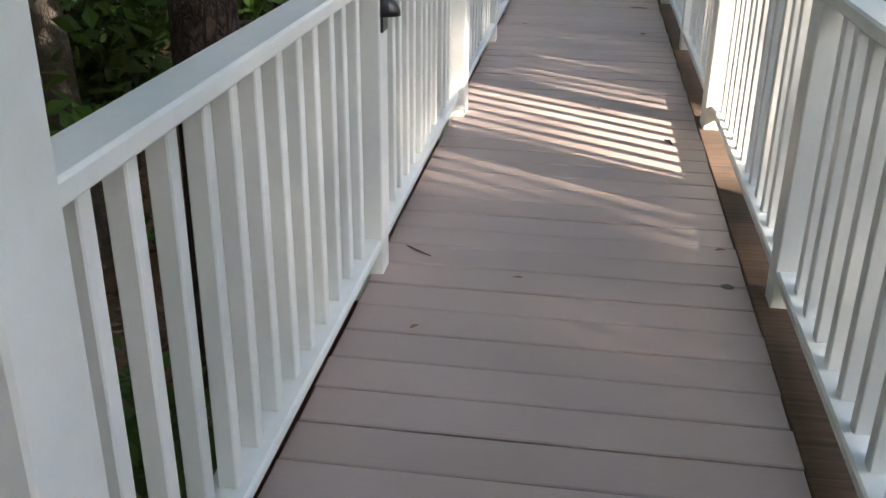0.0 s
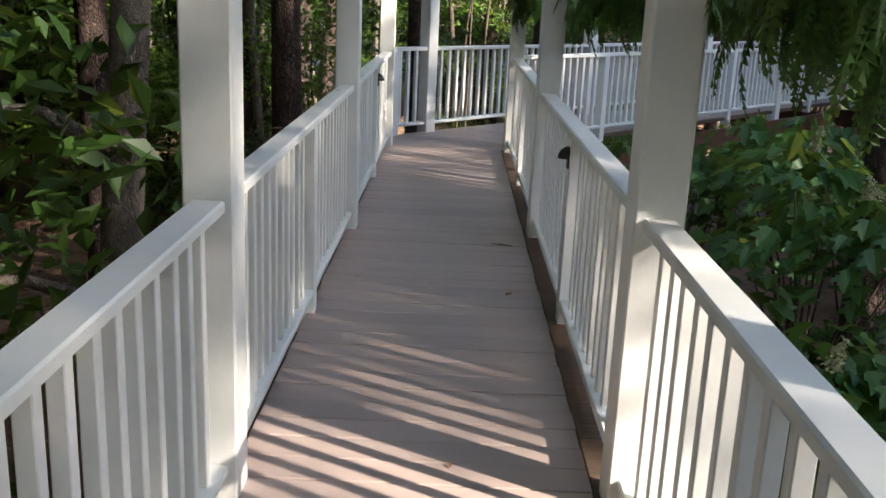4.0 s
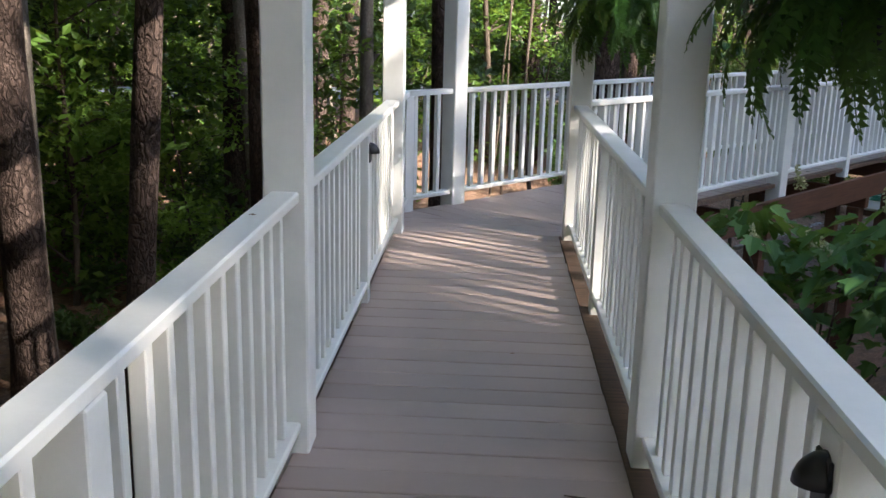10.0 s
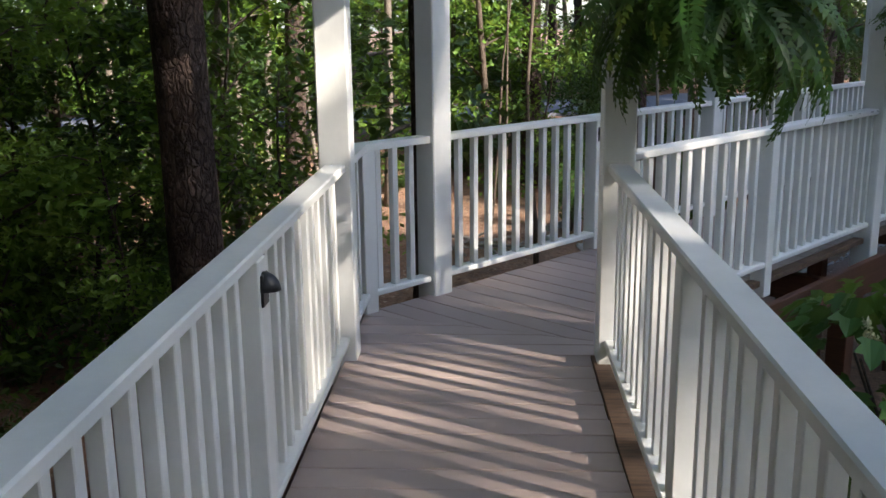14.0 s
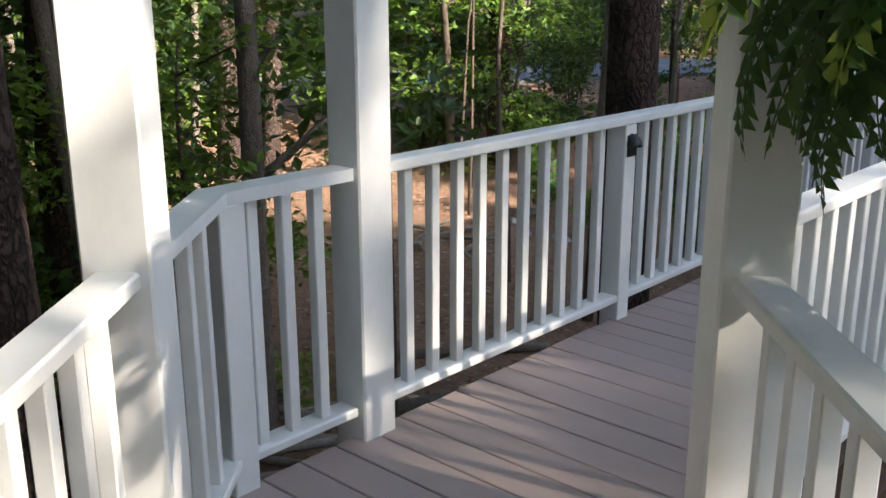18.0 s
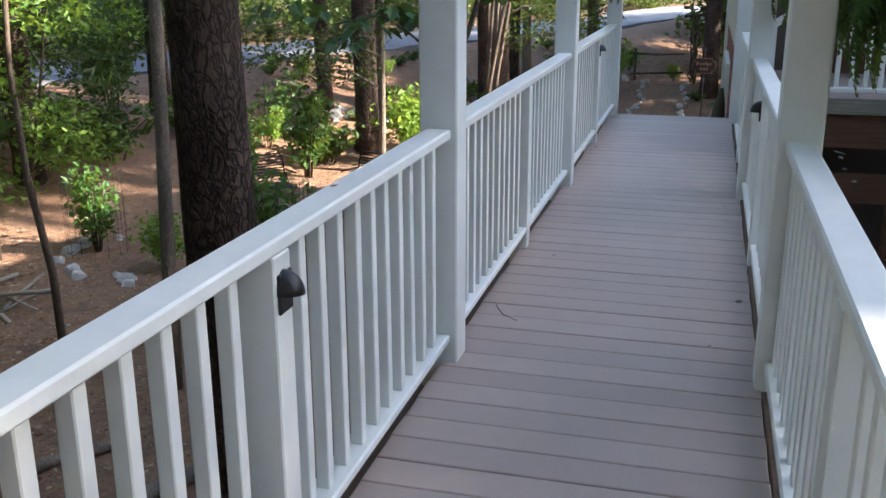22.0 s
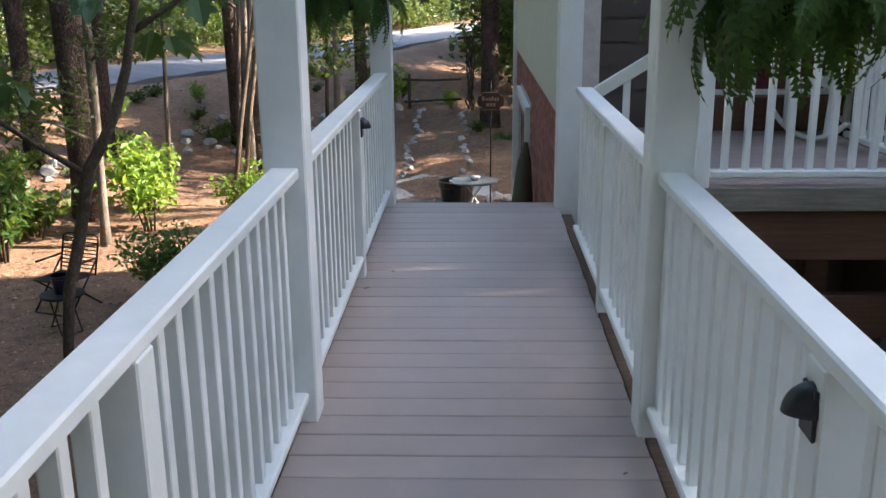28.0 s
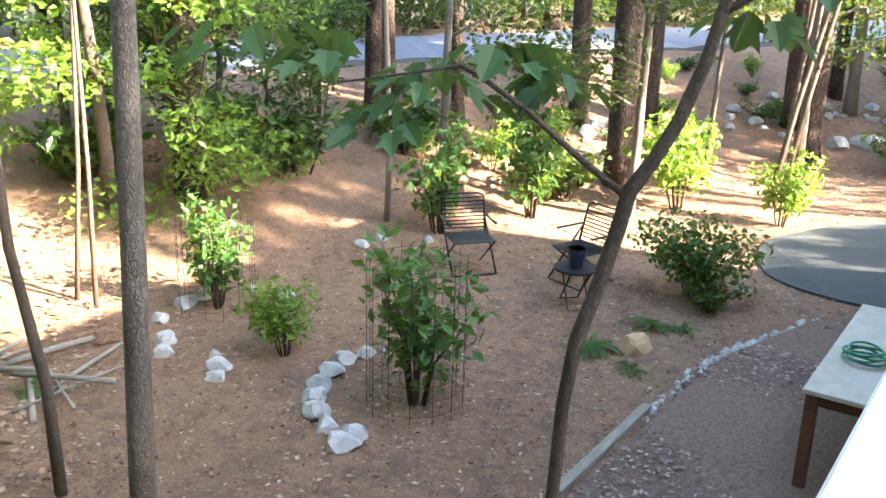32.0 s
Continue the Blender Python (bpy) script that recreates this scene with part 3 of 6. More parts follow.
put_part("canopy", bm_mesh("canopy", tube_bm([(0, 0, -1.5), (0, 0.02, -0.7), (0.03, 0.04, 0.1), (0.05, 0.05, 0.3)], [0.05, 0.15, 0.07, 0.02], 9), CANVAS, True), fl)
put_part("pole", bm_mesh("pole", tube_bm([(0, 0, -1.8), (0, 0, -1.45)], [0.018, 0.018], 8), WHITE), fl)

# ---- porch ----
PZ, PS, PC0, PC1 = 0.41, 8.32, 1.70, 3.14
PORCH = HOUSE
porch = thing("porch_floor", PORCH, "raised porch floor of grey-brown boards on brown timbers", "porch", "", "structure")
for i in range(15):
    s0 = PS + i * 0.1475
    put_part("plank", bm_mesh("plank", box_bm(PC0 - 0.02 if s0 < 9.5 else HC0 + 0.27, s0, PZ - 0.03, PC1 + 0.03, s0 + 0.143, PZ, 0.003), DECK), porch)
put_part("fascia", bm_mesh("fascia", box_bm(PC0 - 0.02, PS - 0.03, PZ - 0.13, PC1 + 0.03, PS - 0.004, PZ - 0.0, 0.003), GREY_WOOD), porch)
put_part("beam", bm_mesh("beam", box_bm(PC0 - 0.02, PS + 0.02, PZ - 0.42, PC1 + 0.03, PS + 0.08, PZ - 0.135, 0.004), BROWN_WOOD), porch)
put_part("beam", bm_mesh("beam", box_bm(PC0 - 0.02, PS + 0.12, PZ - 0.92, PC1 + 0.03, PS + 0.2, PZ - 0.66, 0.004), BROWN_WOOD), porch)
put_part("joist", bm_mesh("joist", box_bm(PC0 - 0.02, PS + 0.1, PZ - 0.42, PC0 + 0.03, 10.6, PZ - 0.04, 0.004), BROWN_WOOD), porch)
put_part("joist", bm_mesh("joist", box_bm(PC1 - 0.03, PS + 0.1, PZ - 0.42, PC1 + 0.02, 9.7, PZ - 0.04, 0.004), BROWN_WOOD), porch)
put_part("support_post", bm_mesh("support_post", box_bm(PC1 - 0.13, PS - 0.03, -1.75, PC1 + 0.01, PS + 0.11, PZ - 0.135, 0.006), BROWN_WOOD), porch)
put_part("support_post", bm_mesh("support_post", box_bm(2.46, PS + 0.22, -1.75, 2.6, PS + 0.36, PZ - 0.43, 0.006), BROWN_WOOD), porch)
put_part("support_post", bm_mesh("support_post", box_bm(PC1 - 0.3, PS + 0.4, -1.75, PC1 - 0.22, PS + 0.47, PZ - 0.93, 0.006), WHITE), porch, None, "thin white pipe under the porch")
for s, c in ((PS + 0.02, PC0 - 0.02), (PS + 0.02, PC1 - 0.12)):
    ob = new("porch_post", bm_mesh("porch_post", box_bm(c, s - 0.05, PZ - 0.13 if c > 3 else PZ, c + 0.14, s + 0.09, 3.0, 0.005), WHITE))
    ob.matrix_basis = HOUSE
    tagged(ob, "square white painted porch post", "post", "porch posts")
a, b = P(PS + 0.03, PC0 + 0.13), P(PS + 0.03, PC1 - 0.13)


def porch_rail(a, b, n, z=PZ):
    run = (b - a).length
    ang = math.degrees(math.atan2(b.y - a.y, b.x - a.x))
    t = thing("porch_railing", pose(a.x, a.y, z, 0, 0, ang), "white painted porch railing with square balusters", "railing", "porch railings")
    bar("top_rail", 0, run, 0.09, 0.84, 0.885, WHITE, t)
    bar("bottom_rail", 0, run, 0.075, 0.05, 0.09, WHITE, t)
    for i in range(n):
        put_part("baluster", box_mesh("porch_baluster", (0.036, 0.036, 0.76), WHITE, 0.003), t, pose(run * (i + 0.7) / (n + 0.4), 0, 0.085))


porch_rail(a, b, 10)
porch_rail(P(PS + 0.14, PC1 - 0.05), P(9.72, PC1 - 0.05), 9)
# short sloping hand rail from the walkway's end up to the porch
hr = thing("stair_handrail", HOUSE, "short white sloping handrail up to the porch", "handrail")
tube = tube_bm([(1.24, 8.62, 0.89), (PC0 + 0.02, 8.42, 1.22)], [0.045, 0.045], 4)
put_part("rail", bm_mesh("rail", tube, WHITE), hr)
for k in (0.33, 0.66):
    put_part("baluster", bm_mesh("baluster", box_bm(-0.018, -0.018, 0, 0.018, 0.018, 0.78), WHITE), hr, pose(1.24 + 0.48 * k, 8.62 - 0.2 * k, 0.1 + 0.32 * k))
# entrance door
d1 = thing("door_1", HOUSE, "maroon entrance door with white frame on a wooden step", "door", "", "structure")
put_part("door_leaf", bm_mesh("door_leaf", box_bm(2.30, 10.57, PZ + 0.28, 3.20, 10.612, PZ + 2.3, 0.004), MAROON), d1)
for c in (2.22, 3.2):
    put_part("door_frame", bm_mesh("door_frame", box_bm(c, 10.55, PZ + 0.25, c + 0.08, 10.615, PZ + 2.4, 0.004), WHITE), d1)
put_part("threshold", bm_mesh("threshold", box_bm(2.2, 10.45, PZ + 0.25, 3.3, 10.612, PZ + 0.28, 0.004), WHITE), d1)
put_part("step", bm_mesh("step", box_bm(2.1, 10.3, PZ + 0.004, 3.45, 10.612, PZ + 0.25, 0.006), BROWN_WOOD), d1, None, "brown wooden step")
slab("house_rear_wall", HS0 + 0.02, 10.6, 3.5, 3.61, -2.6, WALL_TOP, SIDING_BROWN, "brown side wall of the porch recess", "wall")


# ---- trees and plants ----
def leaf_cloud(name, blobs, count, size, material, rng, flat=0.5, shape="leaf"):
    """Many single folded leaves strewn through the given blobs (centre, radii)."""
    blobs = [(np.array(c, float), np.array(r, float)) for c, r in blobs]
    wts = np.array([r.prod() ** 0.66 for _, r in blobs])
    wts /= wts.sum()
    pick = rng.choice(len(blobs), count, p=wts)
    cen = np.array([b[0] for b in blobs])[pick]
    rad = np.array([b[1] for b in blobs])[pick]
    d = rng.normal(size=(count, 3))
    d /= np.linalg.norm(d, axis=1, keepdims=True)
    pos = cen + d * rad * rng.uniform(0.25, 1.0, (count, 1)) ** 0.6
    up = rng.normal(size=(count, 3)) * (1 - flat) + np.array([0, 0, flat])
    up /= np.linalg.norm(up, axis=1, keepdims=True)
    u = np.cross(up, rng.normal(size=(count, 3)))
    u /= np.linalg.norm(u, axis=1, keepdims=True) + 1e-9
    w = np.cross(up, u)
    s = (size * rng.uniform(0.6, 1.3, count))[:, None]
    # six corners: tip, two shoulders each side, foot; folded along the middle
    tip, foot = pos + u * s, pos - u * s * 0.9
    l1, r1 = pos + w * s * 0.5 + up * s * 0.15, pos - w * s * 0.5 + up * s * 0.15
    verts = np.stack([foot, r1, tip, l1], 1).reshape(-1, 3)
    idx = np.arange(count)[:, None] * 4
    tris = np.concatenate([idx + [0, 1, 2], idx + [0, 2, 3]], 1).reshape(-1, 3)
    me = bpy.data.meshes.new(name)
    me.from_pydata(verts.tolist(), [], tris.tolist())
    me.materials.append(material)
    return me


def trunk_bm(height, r0, r1, rng, lean=(0, 0), bend=0.15, rings=14, sides=10, flare=1.35):
    pts, rad = [], []
    ph = rng.uniform(0, 6.28)
    for i in range(rings + 1):
        k = i / rings
        z = -0.3 + (height + 0.3) * k
        pts.append((lean[0] * k + bend * math.sin(ph + k * 4) * k, lean[1] * k + bend * math.cos(ph * 1.7 + k * 3.3) * k, z))
        r = r0 + (r1 - r0) * k
        if i == 0:
            r *= flare
        rad.append(r * rng.uniform(0.96, 1.04))
    return tube_bm(pts, rad, sides), pts


def limbs_bm(bm, pts, start, n, reach, r, rng, rise=0.5):
    ends = []
    for i in range(n):
        k = start + (1 - start) * (i + 0.5) / n
        j = min(len(pts) - 1, int(k * (len(pts) - 1)))
        p = Vector(pts[j])
        a = rng.uniform(0, 6.28)
        le = reach * rng.uniform(0.6, 1.2)
        q = p + Vector((math.cos(a) * le, math.sin(a) * le, le * rise * rng.uniform(0.5, 1.3)))
        m = (p + q) / 2 + Vector((0, 0, le * 0.1))
        tube_bm([p, m, q], [r, r * 0.65, r * 0.25], 5, bm)
        ends += [m, q]
    return ends


TREES = {}


def pine_proto(key, seed, r0, height=17.0):
    rng = np.random.default_rng(seed)
    bm, pts = trunk_bm(height, r0, r0 * 0.45, rng, (rng.uniform(-0.4, 0.4), rng.uniform(-0.4, 0.4)), 0.12, 20, 14)
    trunk = bm_mesh("trunk", bm, PINE_BARK, True)
    bl = bmesh.new()
    ends = limbs_bm(bl, pts, 0.6, 12, 2.0, 0.05, rng, 0.25)
    branches = bm_mesh("limb", bl, PINE_BARK, True)
    crown = leaf_cloud("crown", [(e, (1.1, 1.1, 0.6)) for e in ends], 2400, 0.26, NEEDLE, rng, 0.2)
    TREES[key] = (trunk, branches, crown)


def sapling_proto(key, seed, height, r0, leaf, n_leaf, size, crown_from=0.25, reach=1.3, bark=None, limbs=11):
    rng = np.random.default_rng(seed)
    bm, pts = trunk_bm(height, r0, r0 * 0.3, rng, (rng.uniform(-0.5, 0.5), rng.uniform(-0.5, 0.5)), 0.2, 12, 8)
    trunk = bm_mesh("trunk", bm, bark or TWIG, True)
    bl = bmesh.new()
    ends = limbs_bm(bl, pts, crown_from, limbs, reach, r0 * 0.4, rng, 0.35)
    branches = bm_mesh("limb", bl, bark or TWIG, True)
    crown = leaf_cloud("crown", [(e, (reach * 0.55, reach * 0.55, reach * 0.28)) for e in ends], n_leaf, size, leaf, rng, 0.6)
    TREES[key] = (trunk, branches, crown)


def tree(key, x, y, rz=0.0, sc=1.0, label="", category="tree", group="", tilt=(0, 0), tall=1.0):
    t = thing("pine_tree" if key.startswith("pine") else "sapling" if key in ("sap_under", "sap_sunlit", "sap2") else "young_tree" if key.startswith("sap") else "shrub", pose(x, y, ground_z(x, y) - 0.02, tilt[0], tilt[1], rz) @ Matrix.Diagonal((sc, sc, sc * tall, 1)), label, category, group)
    for n, me in zip(("trunk", "limb", "crown"), TREES[key]):
        if me:
            put_part(n, me, t, None, "", "stuff" if n in ("crown", "limb") else "")
    return t


for i, r in enumerate((0.16, 0.2, 0.24)):
    pine_proto("pine%d" % i, 11 + i, r)
sapling_proto("sap0", 31, 5.5, 0.06, LEAF_SHADE, 2600, 0.085)
sapling_proto("sap1", 32, 7.5, 0.09, LEAF_SUN, 3200, 0.08)
sapling_proto("sap2", 33, 4.0, 0.04, LEAF_SUN, 2000, 0.07, 0.15, 1.0)
sapling_proto("sap3", 34, 9.0, 0.12, LEAF_SHADE, 3800, 0.09, 0.2, 1.7, OAK_BARK)
sapling_proto("sap4", 35, 12.0, 0.13, LEAF_SHADE, 4200, 0.10, 0.3, 2.2, OAK_BARK)

PINE_L = "tall straight pine trunk with furrowed reddish-brown bark"
LEAFY_L = "young broadleaf woodland tree with thin trunk and light green leaves"
for key, x, y, sc, lab in (
    ("pine1", -1.12, 14.47, 1.0, PINE_L), ("pine1", -2.65, 18.80, 1.0, PINE_L), ("pine1", 2.23, 17.9, 1.1, PINE_L),
    ("pine0", 0.3, 16.60, 1.0, PINE_L), ("pine1", -1.1, 5.75, 0.9, PINE_L), ("pine0", 8.6, 34.29, 1.17, PINE_L), ("pine2", 11.18, 46.88, 1.13, PINE_L),
    ("pine1", 8.68, 31.84, 1.32, PINE_L), ("pine1", 12.8, 33.27, 1.22, PINE_L), ("pine1", 19.98, 33.88, 1.26, PINE_L), ("pine1", 4.5, 11.0, 1.0, PINE_L),
    ("pine0", 1.79, 30.47, 1.48, PINE_L), ("pine0", 4.61, 33.82, 0.96, PINE_L), ("pine0", 10.2, 34.82, 1.01, PINE_L), ("pine1", -5.5, 12.5, 1.0, PINE_L), ("pine0", -4.2, 9.2, 1.0, PINE_L), ("pine1", -6.3, 7.5, 1.0, PINE_L), ("pine0", -3.2, 6.6, 0.9, PINE_L), ("pine1", -3.17, 13.85, 1.0, PINE_L)):
    tree(key, x, y, random.uniform(0, 360), sc, lab, "tree", "pines")
tree("pine0", -1.62, 12.06, 0, 0.66, "slender leaning pine trunk with dark bark", "tree", "pines", (0, 6))
tree("sap4", -0.74, 17.95, 40, 0.85, "slender grey-barked tree trunk beside the walkway", "tree", "woodland trees")


def shrub_proto(key, seed, h, r, leaf, count, size, stems=7, bark=None):
    rng = np.random.default_rng(seed)
    bm = bmesh.new()
    ends = []
    for i in range(stems):
        a = rng.uniform(0, 6.28)
        rr = r * rng.uniform(0.2, 0.8)
        q = Vector((math.cos(a) * rr, math.sin(a) * rr, h * rng.uniform(0.5, 0.95)))
        m = Vector((q.x * 0.4, q.y * 0.4, q.z * 0.55))
        tube_bm([(q.x * 0.1, q.y * 0.1, -0.1), m, q], [0.012, 0.009, 0.004], 5, bm)
        ends += [m, q, (m + q) / 2]
    crown = leaf_cloud("foliage", [(e, (r * 0.42, r * 0.42, h * 0.2)) for e in ends], count, size, leaf, rng, 0.55)
    TREES[key] = (bm_mesh("stem", bm, bark or TWIG, True), None, crown)


shrub_proto("shrub_low", 51, 0.6, 0.6, LEAF_SHADE, 420, 0.075)
shrub_proto("shrub_light", 52, 1.0, 0.6, LEAF_SUN, 700, 0.06)
shrub_proto("shrub_dark", 53, 1.1, 0.85, LEAF_GARDEN, 1800, 0.05)
shrub_proto("shrub_tall", 54, 1.9, 0.9, LEAF_SHADE, 1300, 0.085)
shrub_proto("shrub_vine", 55, 1.15, 0.42, LEAF_GARDEN, 620, 0.055, 10)
sapling_proto("sap_screen", 36, 8.5, 0.13, LEAF_SHADE, 8200, 0.17, 0.04, 2.6, OAK_BARK, 30)
sapling_proto("sap_airy", 40, 8.5, 0.11, LEAF_SHADE, 2600, 0.15, 0.10, 2.4, OAK_BARK)
sapling_proto("sap_canopy", 39, 14.0, 0.16, LEAF_SHADE, 5200, 0.24, 0.30, 3.0, OAK_BARK)
sapling_proto("sap_pole", 41, 12.0, 0.085, LEAF_SUN, 1300, 0.11, 0.42, 1.5, OAK_BARK)
sapling_proto("sap_under", 37, 4.2, 0.045, LEAF_SHADE, 2600, 0.085, 0.08, 1.5)
sapling_proto("sap_sunlit", 38, 4.5, 0.045, LEAF_SUN, 2600, 0.08, 0.08, 1.5)

# woodland added to the east, mostly unseen; it shades the walkway save two gaps
for x, y, sc, tall in ((19.5, -7.88, 0.9, 2.2), (19.8, -11.8, 0.95, 2.1), (19.2, -15.27, 1.05, 1.9), (20, -19.91, 1.1, 1.8), (19, -23.66, 1.1, 1.8), (19.4, -1.48, 0.88, 2.3), (23, -3.04, 0.8, 2.8), (23, -11.39, 0.95, 2.5), (19.6, 5.11, 0.95, 2.5), (19.2, 8.33, 0.9, 2.0), (19.6, 11.51, 0.95, 1.9), (23, 4.11, 0.9, 2.4), (24, 6.85, 1.0, 2.2), (10, -2.93, 0.7, 0.75), (11.5, -8.77, 0.8, 0.7), (10, 3.07, 0.75, 0.7), (12.5, 7.97, 0.8, 0.75), (10.5, 12.59, 0.8, 0.7), (12, -13.25, 0.9, 0.8), (9.5, -18.85, 1.1, 0.9), (7.5, -19.74, 1.0, 0.9)):
    tree("sap_screen", x, y, random.uniform(0, 360), sc, "tall leafy broadleaf tree with dense green crown, added for the east sun screen", "tree", "woodland trees", (0, 0), tall)
# high thin crowns added over the gaps, to keep sun off the posts
for x, y, sc, tall in ((10, -0.23, 1.4, 1.65), (11.5, 0.53, 1.3, 1.9), (10.6, 6.13, 1.2, 1.62), (12, 5.95, 1.1, 1.95), (10, 2.37, 1.1, 1.45)):
    tree("sap_pole", x, y, random.uniform(0, 360), sc, "slender tall broadleaf tree with a high thin crown, added to shade the posts", "tree", "woodland trees", (0, 0), tall)
# crowns out of view, added to darken the west wood
for x, y in ((-3.5, 14.6), (-5.6, 9.7), (-6.2, 6.2)):
    tree("sap_canopy", x, y, random.uniform(0, 360), 0.9, LEAFY_L, "tree", "woodland trees", (0, 0), 1.5)
# unseen high crowns added past the house's end and behind it for garden shade
for x, y, sc, tall in ((18.6, 26.6, 1.0, 2.3), (21.0, 20.6, 0.9, 3.0), (22.5, 24.0, 0.9, 3.0)):
    tree("sap_canopy", x, y, random.uniform(0, 360), sc, LEAFY_L, "tree", "woodland trees", (0, 0), tall)
# trees added past the far end of the house, mostly hidden, for shade
for key, x, y, sc in (("sap_screen", 22, 23.3, 0.8), ("sap_screen", 22.5, 29.4, 0.9), ("sap_screen", 23.5, 33.4, 0.9), ("sap_screen", 27, 24.5, 0.9), ("sap_airy", 25, 36.9, 1.0), ("sap_screen", 28, 29.5, 1.2), ("sap_screen", 25.5, 38.5, 1.0), ("sap_canopy", 25, 36.5, 1.0), ("sap_canopy", 30, 41, 1.0), ("sap_canopy", 15.5, 36.5, 0.9), ("sap_canopy", 33, 34, 1.0), ("sap_screen", 31, 43.6, 0.9), ("sap_screen", 34, 42.6, 1.0), ("sap_screen", 29.6, 41.6, 0.8), ("sap_screen", 37, 44.5, 1.0)):
    tree(key, x, y, random.uniform(0, 360), sc, LEAFY_L, "tree", "woodland trees")

rng = np.random.default_rng(77)
made = []


def clear(x, y):
    """Whether a place lies clear of the walkway, the house and the garden."""
    if -0.9 < x < 2.4 and -8 < y < 13.5:
        return False
    q = Vector((x, y)) - K
    s, c = q.dot(D), q.dot(N)
    if -4 < s < 34 and -3.6 < c < 10:
        return False
    if 5 < s < 19 and -8.5 < c < 0:
        return False
    if x > -2.5 and y > 18.5 and y - 0.417 * x < 28.5:
        return False
    if 33.5 < y - 0.417 * x < 42.0:
        return False
    if x > 3.0 and y > 18 and y - 0.417 * x < 36:
        return False
    return True


def free(x, y, gap):
    return clear(x, y) and all((x - a) ** 2 + (y - b) ** 2 > gap * gap for a, b in made)


n = 0
kinds = ("pine0", "pine1", "sap1", "sap3", "sap_canopy", "sap_canopy", "sap_canopy")
while n < 120:
    a, r = rng.uniform(0, 6.28), 5 + 42 * rng.uniform(0, 1) ** 0.8
    x, y = 1.5 + r * math.cos(a), 16 + r * math.sin(a)
    if x > 4.5 and y < 24:
        continue
    if free(x, y, 1.2):
        made.append((x, y))
        key = kinds[int(rng.integers(0, len(kinds) - (3 if y > 17 and x > -14 else 0)))]
        tree(key, x, y, rng.uniform(0, 360), rng.uniform(0.75, 1.25), PINE_L if key.startswith("pine") else LEAFY_L, "tree", "woodland trees", (rng.uniform(-4, 4), rng.uniform(-4, 4)))
        n += 1
# tall leafy trees added close to the west side, unseen crowns darkening the wood
for x, y, sc in ((-5.4, 1.0, 0.9), (-5.0, 4.6, 0.85), (-6.4, 8.6, 1.0), (-7.5, 5.5, 1.0), (-8.0, 10.5, 1.1), (-4.0, -3.0, 1.0), (-6.5, 14.5, 0.9), (-9.5, 1.5, 1.1), (-10.5, 6.5, 1.1), (-11, 12.5, 1.0), (-12.5, 3.5, 1.1), (-8.2, 17.5, 1.0), (-13.5, 9.0, 1.1), (-7.0, -1.0, 1.1), (-14, 16, 1.1), (-11.5, 20, 1.0), (-5.6, 11.4, 0.9), (-5.8, 3.0, 1.0)):
    made.append((x, y))
    tree("sap_canopy", x, y, rng.uniform(0, 360), sc, LEAFY_L, "tree", "woodland trees", (rng.uniform(-3, 3), rng.uniform(-3, 3)))
for k in range(26):
    x, y = -9 - rng.uniform(0, 9), 2 + k * 1.2 + rng.uniform(-0.6, 0.6)
    made.append((x, y))
    tree(("sap_under", "sap_screen", "sap_under", "pine0")[k % 4], x, y, rng.uniform(0, 360), rng.uniform(0.7, 1.1), PINE_L if k % 4 == 3 else LEAFY_L, "tree", "woodland trees", (rng.uniform(-3, 3), rng.uniform(-3, 3)))
# dense green edge of the wood beyond the lane
for k in range(46):
    x = -16 + k * 1.45 + rng.uniform(-0.5, 0.5)
    y = 0.417 * x + 43.5 + rng.uniform(0, 3.0) + (k % 3) * 1.6
    made.append((x, y))
    tree(("sap_under", "sap_screen", "sap_under", "pine1", "sap_airy")[k % 5], x, y, rng.uniform(0, 360), rng.uniform(0.75, 1.2), PINE_L if k % 5 == 3 else LEAFY_L, "tree", "woodland trees", (rng.uniform(-3, 3), rng.uniform(-3, 3)))
edge_blobs = []
for k in range(120):
    x = -16 + 0.52 * k + rng.uniform(-0.4, 0.4)
    y = 0.417 * x + 41.3 + rng.uniform(0, 1.8)
    edge_blobs.append(((x, y, ground_z(x, y) + rng.uniform(0.4, 1.7)), (rng.uniform(0.6, 1.2), rng.uniform(0.6, 1.0), rng.uniform(0.5, 0.9))))
tagged(new("woodland_edge", leaf_cloud("woodland_edge", edge_blobs, 30000, 0.085, LEAF_SHADE, rng, 0.5)), "dense green thicket along the far side of the lane", "thicket", "", "stuff")
# trunks between the garden and the lane
for key, x, y, sc in (("pine0", 6.2, 33.9, 0.8), ("sap4", 9.9, 34.6, 0.8), ("pine1", 13.4, 35.2, 0.9), ("sap4", 12.3, 32.6, 0.7), ("pine0", 15.6, 37.4, 1.0), ("sap4", 14.9, 33.4, 0.75), ("pine1", 5.0, 35.0, 0.8), ("sap4", 8.3, 30.2, 0.6), ("pine0", 17.6, 36.2, 0.8), ("sap4", 10.8, 37.1, 0.8), ("sap4", 5.6, 31.5, 0.6), ("pine1", 19.5, 39.0, 0.9)):
    made.append((x, y))
    tree(key, x, y, rng.uniform(0, 360), sc, PINE_L if key.startswith("pine") else "slender grey-barked woodland tree", "tree", "woodland trees", (rng.uniform(-2, 2), rng.uniform(-2, 2)))
for k in range(34):
    x = rng.uniform(5, 21)
    y = 0.417 * x + rng.uniform(29.0, 33.6)
    tree(("shrub_low", "shrub_light", "shrub_low")[k % 3], x, y, rng.uniform(0, 360), rng.uniform(0.4, 0.8), "low green woodland undergrowth shrub", "shrub", "undergrowth")
